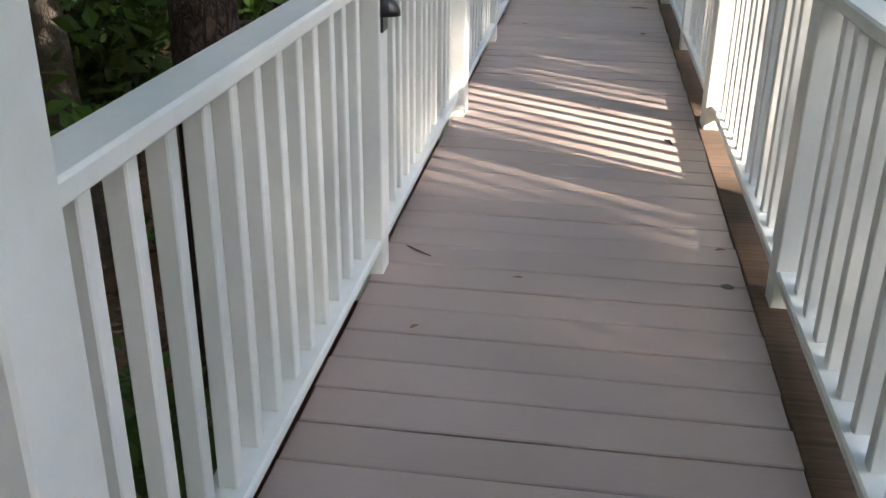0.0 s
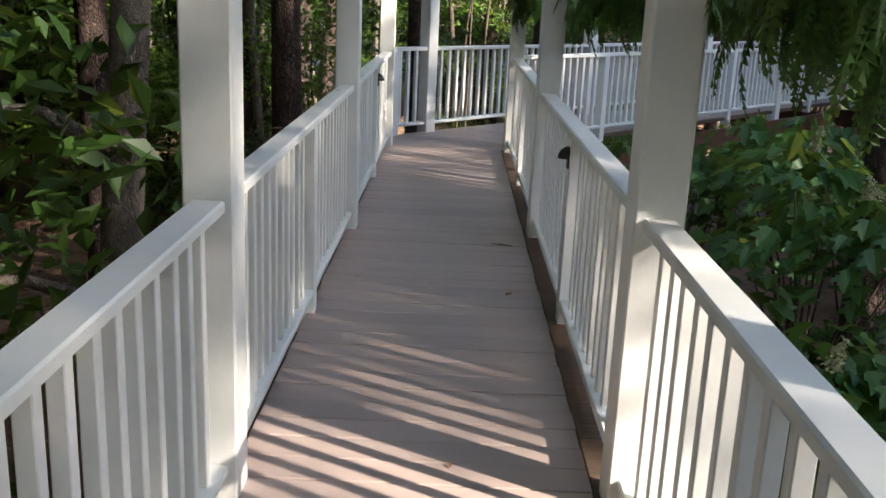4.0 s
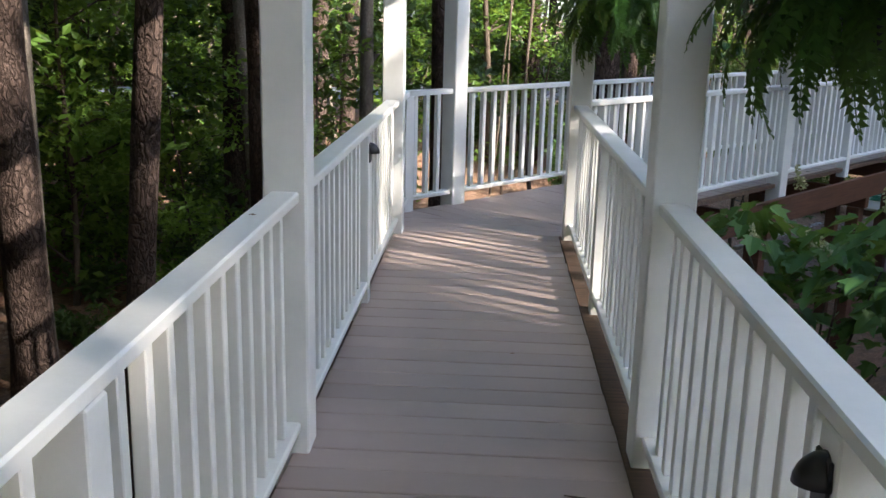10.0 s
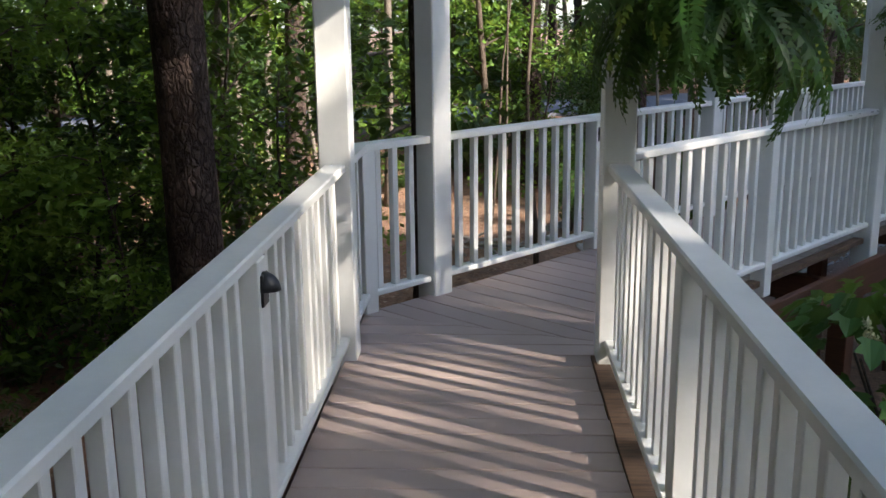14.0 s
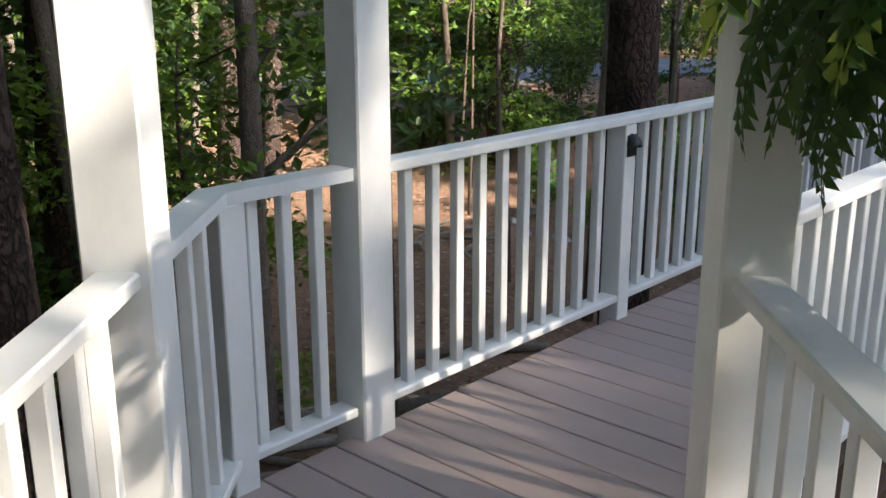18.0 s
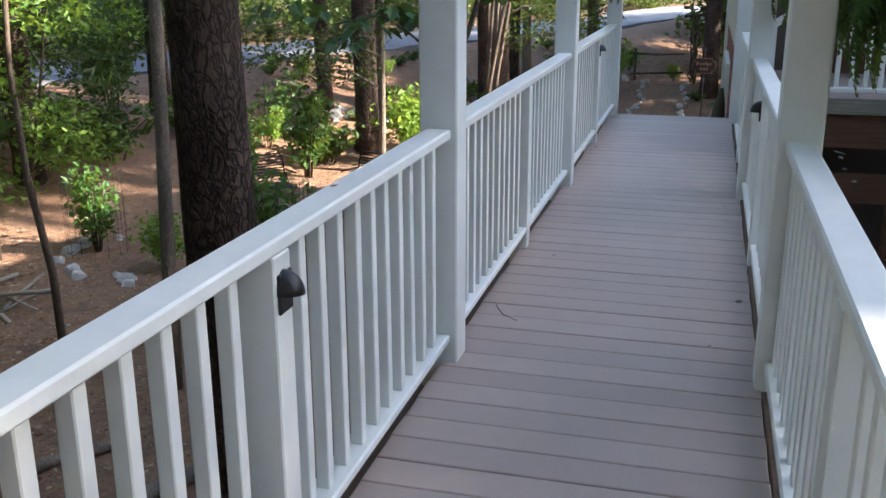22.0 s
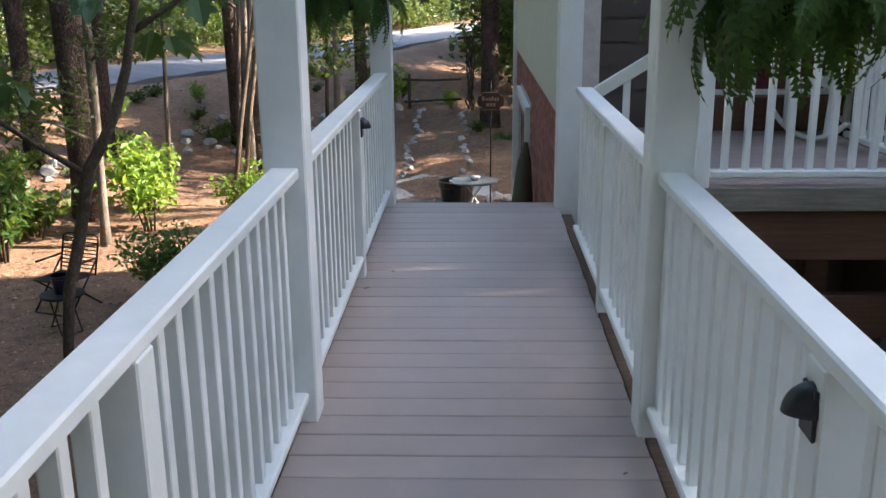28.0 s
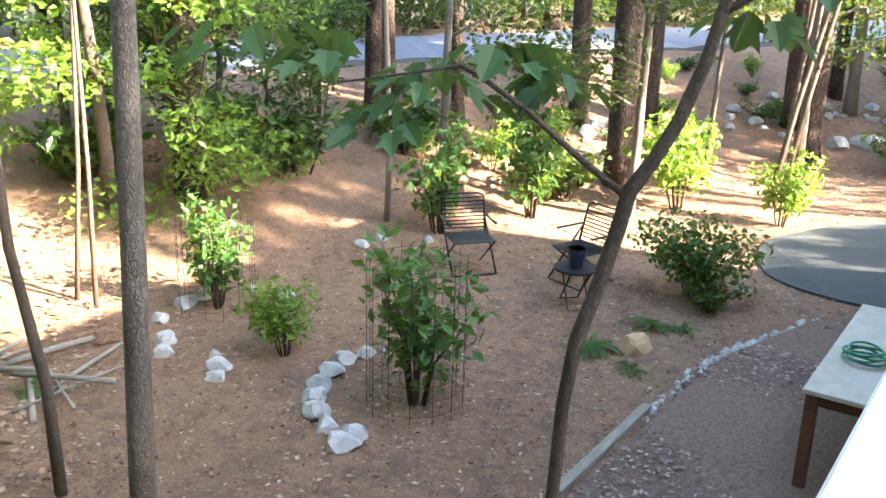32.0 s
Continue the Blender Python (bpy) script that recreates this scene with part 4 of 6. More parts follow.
# slender bare-stemmed trees in the depth of the wood
for k in range(64):
    x, y = -17 + 19.5 * rng.uniform(0, 1), 17.6 + 17 * rng.uniform(0, 1) ** 0.8
    if x > 0.4 and y < 24 or y - 0.417 * x > 33:
        x -= 7
    if k % 5 == 0:
        x, y = -8 - 9 * rng.uniform(0, 1), 3 + 15 * rng.uniform(0, 1)
    if free(x, y, 0.6):
        made.append((x, y))
        tree("sap_pole", x, y, rng.uniform(0, 360), rng.uniform(0.6, 1.25), "slender bare-stemmed woodland tree with a high sparse crown", "tree", "woodland trees", (rng.uniform(-5, 5), rng.uniform(-5, 5)))
# leafy understorey: thicker to the north and west
n = 0
while n < 210:
    a, r = rng.uniform(0.2, 3.9), 6 + 32 * rng.uniform(0, 1) ** 0.9
    x, y = 1.5 + r * math.cos(a), 13 + r * math.sin(a)
    if free(x, y, 0.8):
        made.append((x, y))
        key = ("sap_under", "sap_sunlit", "sap2", "sap_sunlit")[int(rng.integers(0, 4))]
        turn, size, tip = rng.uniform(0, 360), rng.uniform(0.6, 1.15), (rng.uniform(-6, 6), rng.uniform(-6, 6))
        # wood beside the first stretch: shade put in by dark leaves, open underneath
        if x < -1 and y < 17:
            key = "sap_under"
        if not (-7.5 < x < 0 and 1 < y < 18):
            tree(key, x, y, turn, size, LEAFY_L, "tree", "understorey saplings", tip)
        n += 1
n = 0
while n < 150:
    a, r = rng.uniform(0, 6.28), 3 + 28 * rng.uniform(0, 1) ** 0.75
    x, y = 1.5 + r * math.cos(a), 14 + r * math.sin(a)
    if clear(x, y) and not (-6 < x < 0 and 5 < y < 17.5 and n % 4):
        key = ("shrub_low", "shrub_light", "shrub_low", "shrub_tall")[int(rng.integers(0, 4))]
        tree(key, x, y, rng.uniform(0, 360), rng.uniform(0.6, 1.3), "low green woodland undergrowth shrub", "shrub", "undergrowth")
        n += 1


# ---- ferns on the posts ----
def frond_mesh(seed, length, droop):
    rng = np.random.default_rng(seed)
    verts, faces = [], []
    n = 26
    pts = []
    for i in range(n + 1):
        k = i / n
        a = 0.75 - droop * k
        if i == 0:
            p = np.array([0.0, 0.0, 0.0])
        else:
            p = pts[-1] + np.array([math.cos(a), 0, math.sin(a)]) * length / n
        pts.append(p)
    for i, p in enumerate(pts):
        k = i / n
        w = 0.004 * (1 - k) + 0.001
        verts += [tuple(p + [0, w, 0]), tuple(p - [0, w, 0])]
        if i:
            b = len(verts)
            faces.append((b - 4, b - 3, b - 1, b - 2))
    for i in range(2, n):
        k = i / n
        d = pts[i + 1] - pts[i - 1]
        d /= np.linalg.norm(d)
        le = 0.068 * math.sin(math.pi * min(1, k * 0.9 + 0.12)) ** 0.7 * rng.uniform(0.85, 1.1)
        wd = length / n * 0.66
        for side in (1, -1):
            p = pts[i]
            tip = p + np.array([0, side * le, -0.18 * le]) + d * 0.25 * le + rng.normal(size=3) * 0.004
            m1 = p + np.array([0, side * le * 0.45, 0.006]) + d * wd
            m2 = p + np.array([0, side * le * 0.45, 0.006]) - d * wd
            b = len(verts)
            verts += [tuple(p), tuple(m2), tuple(tip), tuple(m1)]
            faces.append((b, b + 1, b + 2, b + 3) if side > 0 else (b + 3, b + 2, b + 1, b))
    return mesh("frond", verts, faces, FERN)


FRONDS = [frond_mesh(90 + i, le, dr) for i, (le, dr) in enumerate(((0.56, 1.9), (0.5, 2.3), (0.62, 2.0), (0.46, 1.4), (0.54, 2.5), (0.66, 2.25)))]


def hanging_fern(x, y, z, seed, ax, ay, n=190, sc=0.86):
    """A fern in a hanging pot; ax, ay: the beam from which its bracket reaches out."""
    rg = np.random.default_rng(seed)
    t = thing("hanging_fern", pose(x, y, z), "lush green fern in a black hanging pot", "plant", "hanging ferns")
    pot = bmesh.new()
    tube_bm([(0, 0, -0.19), (0, 0, -0.185), (0, 0, 0.0), (0, 0, 0.02), (0, 0, 0.02), (0, 0, -0.02)], [0.08, 0.09, 0.13, 0.138, 0.125, 0.12], 16, pot)
    pot_ob = put_part("pot", bm_mesh("pot", pot, BLACK, False), t)
    top = BEAM_Z + 0.02 - z
    for k in range(3):
        a = k * 2.094
        put_part("hanger", bm_mesh("hanger", tube_bm([(0.13 * math.cos(a), 0.13 * math.sin(a), 0.01), (0, 0, top - 0.12)], [0.0025, 0.0025], 5), BLACK_METAL), pot_ob)
    br = Vector((ax - x, ay - y, 0))
    put_part("bracket", bm_mesh("bracket", tube_bm([(0, 0, top - 0.13), (0.0, 0, top - 0.08), (br.x * 0.3, br.y * 0.3, top), (br.x, br.y, top + 0.02)], [0.006, 0.006, 0.006, 0.006], 6), BLACK_METAL), t)
    for i in range(n):
        f = FRONDS[int(rg.integers(0, len(FRONDS)))]
        a = i * 137.5 + rg.uniform(-15, 15)
        el = rg.uniform(-38, 60)
        s = sc * rg.uniform(0.75, 1.2)
        put_part("frond", f, t, pose(0.05 * math.cos(radians(a)), 0.05 * math.sin(radians(a)), 0.0, 0, 0, a) @ pose(0, 0, 0, rg.uniform(-25, 25), -el + 15, 0) @ Matrix.Diagonal((s, s, s, 1)))


for x, y, sd, sc in ((1.88, 5.5, 1, 0.86), (1.92, 8.85, 2, 0.86), (1.7, 12.0, 3, 1.0)):
    hanging_fern(x, y, 1.60, sd, RX + H, y, 200, sc)
for s, c, z, sc, sd in ((3.2, 1.62, 1.53, 0.97, 4), (6.3, 1.58, 1.56, 0.96, 5), (9.3, -0.26, 1.52, 0.8, 6)):
    q, w = P(s, c), P(s, 1.17 if c > 0 else -H)
    hanging_fern(q.x, q.y, z, sd, w.x, w.y, 200, sc)


# ---- hydrangeas beside the first stretch ----
def lobed_leaf(size, seed):
    rg = np.random.default_rng(seed)
    out = [(0, 0), (0.1, 0.3), (0.4, 0.55), (0.45, 0.36), (0.7, 0.5), (1.0, 0.66), (0.86, 0.3), (1.05, 0.24), (1.3, 0.0)]
    pts = [(x * size, w * size) for x, w in out]
    return pts


def lobed_cloud(name, blobs, count, size, material, rg, droop=0.5):
    verts, faces = [], []
    half_leaf = lobed_leaf(1.0, 0)
    for i in range(count):
        c, r = blobs[int(rg.integers(0, len(blobs)))]
        d = rg.normal(size=3)
        d /= np.linalg.norm(d)
        if d[2] < -0.3:
            d[2] = -d[2]
        p = np.array(c) + d * np.array(r) * rg.uniform(0.6, 1.0)
        out = np.array([d[0], d[1], -droop * rg.uniform(0.3, 1.2)])
        out /= np.linalg.norm(out)
        up = np.array([0, 0, 1.0]) + rg.normal(size=3) * 0.25
        w = np.cross(up, out)
        w /= np.linalg.norm(w)
        nn = np.cross(out, w)
        s = size * rg.uniform(0.7, 1.25)
        b = len(verts)
        for x, y in half_leaf:
            verts.append(tuple(p + out * x * s + w * y * s + nn * (abs(y) * 0.35 - x * x * 0.12) * s))
        for x, y in half_leaf[1:-1]:
            verts.append(tuple(p + out * x * s - w * y * s + nn * (abs(y) * 0.35 - x * x * 0.12) * s))
        m = len(half_leaf)
        faces.append(tuple(b + k for k in range(m)))
        faces.append((b, b + m - 1) + tuple(b + m + k for k in reversed(range(m - 2))))
    return mesh(name, verts, faces, material)


def hydrangea(x, y, h, r, seed, leaves=300, blooms=6):
    rg = np.random.default_rng(seed)
    t = thing("hydrangea", pose(x, y, ground_z(x, y)), "large oakleaf hydrangea shrub with lobed leaves and cream blooms", "shrub", "hydrangeas")
    bm = bmesh.new()
    blobs = []
    for i in range(9):
        a, rr = rg.uniform(0, 6.28), r * rg.uniform(0.15, 0.75)
        q = Vector((math.cos(a) * rr, math.sin(a) * rr, h * rg.uniform(0.45, 0.85)))
        tube_bm([(q.x * 0.15, q.y * 0.15, -0.1), (q.x * 0.5, q.y * 0.5, q.z * 0.6), q], [0.016, 0.012, 0.007], 5, bm)
        blobs.append((tuple(q), (r * 0.45, r * 0.45, h * 0.22)))
    put_part("stem", bm_mesh("stem", bm, TWIG, True), t)
    put_part("foliage", lobed_cloud("foliage", blobs, leaves, 0.145, LEAF_GARDEN, rg), t, None, "", "stuff")
    for i in range(blooms):
        c, rr = blobs[int(rg.integers(0, len(blobs)))]
        p = Vector(c) + Vector((rg.uniform(-1, 1) * rr[0], rg.uniform(-1, 1) * rr[1], rr[2] * rg.uniform(0.9, 1.2)))
        fl = [((0, 0, 0.03 + 0.026 * k), (0.055 * (1 - k / 9), 0.055 * (1 - k / 9), 0.02)) for k in range(7)]
        put_part("bloom", leaf_cloud("bloom", fl, 130, 0.016, FLOWER, rg, 0.3), t, pose(p.x, p.y, p.z, rg.uniform(-35, 35), rg.uniform(-35, 35), 0))


for x, y, h, r, sd in ((3.5, 9.7, 2.4, 1.0, 1), (4.3, 11.9, 2.6, 1.15, 2), (3.3, 12.9, 2.1, 0.85, 4), (5.4, 13.3, 2.1, 1.0, 5), (2.9, 7.7, 1.55, 0.75, 7), (6.2, 15.0, 1.5, 0.8, 8)):
    hydrangea(x, y, h, r, sd)
for x, y, key, sc in ((2.9, 6.0, "shrub_dark", 1.1), (3.9, 8.3, "shrub_tall", 0.8), (4.9, 9.9, "shrub_dark", 1.2), (2.6, 4.2, "shrub_tall", 0.8), (3.4, 2.6, "shrub_dark", 1.3), (5.6, 8.0, "shrub_tall", 1.1), (4.5, 5.8, "shrub_tall", 1.1), (5.5, 3.6, "shrub_tall", 1.2), (6.6, 10.6, "shrub_tall", 1.2), (7.4, 7.5, "shrub_tall", 1.2), (7.6, 3.0, "shrub_tall", 1.3), (5.2, 10.6, "shrub_light", 0.8), (-0.9, 3.6, "shrub_tall", 0.8), (-1.6, 2.6, "shrub_tall", 1.0), (-1.1, 4.6, "shrub_low", 1.2), (-2.2, 4.8, "shrub_tall", 1.1), (-1.7, 7.2, "shrub_low", 1.2), (7.9, 17.0, "shrub_low", 0.8), (8.6, 16.2, "shrub_dark", 0.7), (7.0, 16.0, "shrub_low", 1.0)):
    tree(key, x, y, random.uniform(0, 360), sc, "dense green garden shrub beside the walkway", "shrub", "garden shrubs")


# ---- road, patio and paths ----
def patch(name, poly, lift, material, label, category, kind="structure", step=0.0):
    """A thin sheet that follows the ground."""
    bm = bmesh.new()
    vs = [bm.verts.new((x, y, ground_z(x, y) + lift)) for x, y in poly]
    f = bm.faces.new(vs)
    ext = bmesh.ops.extrude_face_region(bm, geom=[f])
    for v in ext["geom"]:
        if isinstance(v, bmesh.types.BMVert):
            v.co.z -= lift + 0.15
    bmesh.ops.recalc_face_normals(bm, faces=bm.faces)
    ob = new(name, bm_mesh(name, bm, material))
    return tagged(ob, label, category, "", kind)


def road_strip(left, right, lift, material, n=110):
    verts, faces = [], []
    for i in range(n + 1):
        k = i / n
        for line in (left, right):
            j = k * (len(line) - 1)
            a = int(min(j, len(line) - 2))
            t = j - a
            x, y = line[a][0] * (1 - t) + line[a + 1][0] * t, line[a][1] * (1 - t) + line[a + 1][1] * t
            verts += [(x, y, max(-1.35, *[ground_z(x + 0.25 * d, y - 0.7 * d) for d in (-4, -3, -2, -1, 0, 1, 2, 3, 4)]) + lift), (x, y, ground_z(x, y) - 0.3)]
        if i:
            b = i * 4
            faces += [(b - 4, b - 2, b + 2, b), (b - 3, b - 4, b, b + 1), (b - 2, b - 1, b + 3, b + 2)]
    return mesh("road", verts, faces, material)


tagged(new("road", road_strip([(-60, 17), (-25, 27.5), (-0.5, 35.3), (8.1, 39.1), (19.9, 44.0), (60, 58)], [(-60, 22), (-25, 32.0), (-0.9, 39.6), (7.6, 43.8), (19.1, 49.0), (60, 63)], 0.06, ASPHALT)), "pale grey asphalt lane through the woods", "road", "", "structure")

PAD = Vector((11.35, 27.3))
pad_poly = [(PAD.x + 2.1 * math.cos(a), PAD.y + 2.1 * math.sin(a)) for a in np.linspace(0, 2 * math.pi, 40, endpoint=False)]
patch("pavement_pad", pad_poly, 0.035, DARK_MAT, "round dark slate-coloured pad on the ground", "pad")
grav = [P(9.06, -2.48), P(10.35, -2.56), P(11.89, -2.54), P(13.16, -2.43), P(14.68, -1.93), P(15.38, -1.15), P(14.58, 0.59), P(8.72, 0.62)]
patch("pavement_gravel", [(q.x, q.y) for q in grav], 0.02, GRAVEL, "brown mulch and gravel path beneath the walkway", "path")
conc = [P(16.74, -0.65), P(21.11, -1.53), P(22.32, -0.51), P(20.7, 0.85), P(16.32, 0.93)]
patch("pavement_patio", [(q.x, q.y) for q in conc], 0.03, CONCRETE, "pale concrete patio at the foot of the house", "patio")
mul = [P(9.0, 3.6), P(9.6, 3.6), P(9.7, 8.0), P(5.0, 8.0), P(5.5, 4.6)]
patch("pavement_bed", [(q.x, q.y) for q in mul], 0.02, MULCH, "dark mulch bed below the brick wall", "bed")
pth = [P(22.4, -0.88), P(26.56, -0.97), P(29.82, -0.85), P(31.25, -0.48), P(31.18, 0.43), P(29.6, 0.51), P(25.33, 0.42), P(22.14, 0.26)]
patch("path", [(q.x, q.y) for q in pth], 0.012, GROUND, "pine-straw garden path edged with stones", "path")


def stone_mesh(seed, flat=0.55):
    rg = np.random.default_rng(seed)
    bm = bmesh.new()
    bmesh.ops.create_icosphere(bm, subdivisions=2, radius=1)
    o = Vector(rg.uniform(-9, 9, 3))
    for v in bm.verts:
        d = v.co.normalized()
        r = 1 + 0.45 * noise.noise(d * 1.1 + o) + 0.18 * noise.noise(d * 3 + o)
        v.co = Vector((d.x * r, d.y * r * 0.75, d.z * r * flat))
        for ax in ((1, 0.3, 0.2), (-0.6, 0.7, 0.4), (0.1, -0.9, 0.5), (0, 0.1, 1)):
            n = Vector(ax).normalized()
            over = v.co.dot(n) - 0.5
            if over > 0:
                v.co -= n * over * 0.97
    return bm


STONES = [bm_mesh("stone", stone_mesh(200 + i), STONE) for i in range(5)]
TAN_STONES = [bm_mesh("tan_rock", stone_mesh(220 + i, 0.7), TAN_STONE) for i in range(2)]


def stone(x, y, size, meshes=None, label="pale grey edging stone on the pine straw", group="edging stones", sink=0.3):
    ob = new("stone", (meshes or STONES)[random.randrange(len(meshes or STONES))])
    s = size * 0.88 * random.uniform(0.85, 1.15)
    ob.matrix_basis = pose(x, y, ground_z(x, y) + s * 0.4 * (1 - sink), random.uniform(-12, 12), random.uniform(-12, 12), random.uniform(0, 360)) @ Matrix.Diagonal((s, s, s, 1))
    return tagged(ob, label, "stone", group)


for x, y, s in ((3.66, 23.62, 0.19), (3.58, 23.93, 0.17), (3.49, 24.22, 0.20), (3.48, 24.55, 0.18), (3.54, 24.86, 0.19), (3.63, 25.12, 0.17), (3.76, 25.33, 0.17), (4.0, 25.44, 0.15), (4.2, 25.45, 0.12), (3.79, 23.76, 0.16),
                (2.57, 25.05, 0.12), (2.56, 25.32, 0.18), (2.5, 25.62, 0.11), (2.0, 25.62, 0.18), (1.96, 25.95, 0.17), (2.04, 26.97, 0.19), (2.26, 27.23, 0.20), (1.84, 26.56, 0.14), (2.79, 27.37, 0.11),
                (4.16, 28.88, 0.14), (4.43, 29.17, 0.17), (5.09, 29.16, 0.12), (3.19, 27.25, 0.11)):
    stone(x, y, s)
for k in range(64):
    t = k / 63
    q = P(11.9 + 2.9 * t, -2.6 + 0.7 * t * t + random.uniform(-0.05, 0.05))
    stone(q.x, q.y, random.uniform(0.03, 0.075), None, "small pale tan border stone beside the gravel path", "path border stones")
for k in range(26):
    for c in (-0.95, 0.31):
        if random.random() < 0.85:
            q = P(22.3 + k * 0.335, c + random.uniform(-0.08, 0.08) + 0.1 * math.sin(k * 0.5))
            stone(q.x, q.y, random.uniform(0.08, 0.14), None, "pale stone lining the garden path", "path border stones")
for x, y, s in ((14.0, 34.26, 0.33), (14.74, 34.56, 0.28), (15.04, 34.67, 0.30)):
    stone(x, y, s, None, "pale boulder among the trees", "boulders")
stone(6.73, 25.27, 0.25, TAN_STONES, "rounded tan rock beside small ferns", "rocks", 0.1)
q0, q1 = P(10.1, -2.66), P(11.9, -2.66)
timber("edging_timber", (q0.x, q0.y, ground_z(q0.x, q0.y) + 0.07), (q1.x, q1.y, ground_z(q1.x, q1.y) + 0.07), 0.09, 0.12, GREY_WOOD, "weathered grey landscape timber edging the path", "timber")

# ---- garden shrubs ----
# the yellow-green shrubs have sunlight put into their leaf colour
SHR = "leafy green garden shrub"
for key, x, y, sc, lab in (
    ("shrub_dark", 7.95, 26.8, 0.98, "rounded dark green azalea bush"), ("shrub_light", 3.2, 25.6, 0.82, "bushy green hydrangea with small pale flowers"),
    ("shrub_vine", 6.78, 30.28, 1.70, "tall light green flowering shrub"), ("shrub_vine", 5.27, 29.52, 1.42, SHR), ("shrub_light", 9.25, 30.59, 1.51, "garden shrub with sunlit yellow-green put into its leaf colour"), ("shrub_light", 10.51, 29.68, 1.09, "shrub with pale sunlit yellow-green put into its leaf colour"),
    ("shrub_light", 9.76, 31.57, 1.26, "garden shrub with sunlit yellow-green put into its leaf colour"), ("shrub_low", 7.52, 31.09, 1.45, SHR), ("shrub_low", 8.02, 26.31, 0.75, SHR), ("shrub_light", 21.11, 36.76, 0.56, SHR), ("shrub_low", 19.1, 33.38, 0.51, SHR), ("shrub_light", 15.38, 33.59, 1.33, SHR),
    ("shrub_light", 18.57, 36.76, 1.48, SHR), ("shrub_low", 14.39, 32.72, 1.24, SHR), ("shrub_low", 3.34, 31.28, 1.80, SHR), ("shrub_tall", 1.44, 32.11, 1.27, SHR), ("shrub_low", 5.08, 32.43, 1.64, SHR), ("shrub_tall", 3.67, 33.45, 1.21, SHR), ("shrub_low", 0.29, 30.37, 1.64, SHR)):
    tree(key, x, y, random.uniform(0, 360), sc, lab, "shrub", "garden shrubs")


def caged_bush(x, y, r, h, seed):
    tree("shrub_vine", x, y, seed * 77, h, "climbing shrub growing inside a wire cage", "shrub", "caged shrubs")
    t = thing("wire_cage", pose(x, y, ground_z(x, y)), "thin dark wire netting cage round a shrub", "cage", "wire cages")
    for k in range(14):
        a = k * 2 * math.pi / 14
        put_part("wire", bm_mesh("wire", tube_bm([(r * math.cos(a), r * math.sin(a), -0.05), (r * math.cos(a), r * math.sin(a), h)], [0.003, 0.003], 4), BLACK_METAL), t)
    for z in np.arange(0.1, h + 0.01, 0.14):
        put_part("ring", bm_mesh("ring", tube_bm([(r * math.cos(a), r * math.sin(a), z) for a in np.linspace(0, 2 * math.pi, 19)], [0.0022] * 19, 4, None, False), BLACK_METAL), t)


caged_bush(4.37, 24.35, 0.44, 1.42, 1)
caged_bush(2.42, 26.9, 0.42, 1.2, 2)
caged_bush(7.01, 32.58, 0.38, 1.26, 3)


def ground_fern(x, y, n, sc, seed):
    rg = np.random.default_rng(seed)
    t = thing("ground_fern", pose(x, y, ground_z(x, y) + 0.01), "clump of green ferns on the garden bed", "fern", "ground ferns")
    for i in range(n):
        s = sc * rg.uniform(0.7, 1.1)
        put_part("frond", FRONDS[int(rg.integers(0, 4))], t, pose(0, 0, 0, 0, rg.uniform(-15, 15), i * 137.5) @ Matrix.Diagonal((s, s, s, 1)))


for x, y, n, sc, sd in ((6.29, 25.39, 16, 0.77, 1), (7.08, 25.83, 12, 0.74, 2), (6.57, 24.88, 8, 0.51, 3), (7.42, 25.72, 10, 0.62, 4), (18.88, 32.17, 14, 1.02, 5), (0.87, 24.93, 6, 0.57, 6), (3.9, 8.9, 16, 0.8, 7), (4.4, 8.2, 16, 0.8, 8), (4.9, 12.6, 18, 0.9, 9), (5.2, 11.8, 14, 0.8, 10), (2.6, 5.2, 14, 0.8, 11)):
    ground_fern(x, y, n, sc, sd)


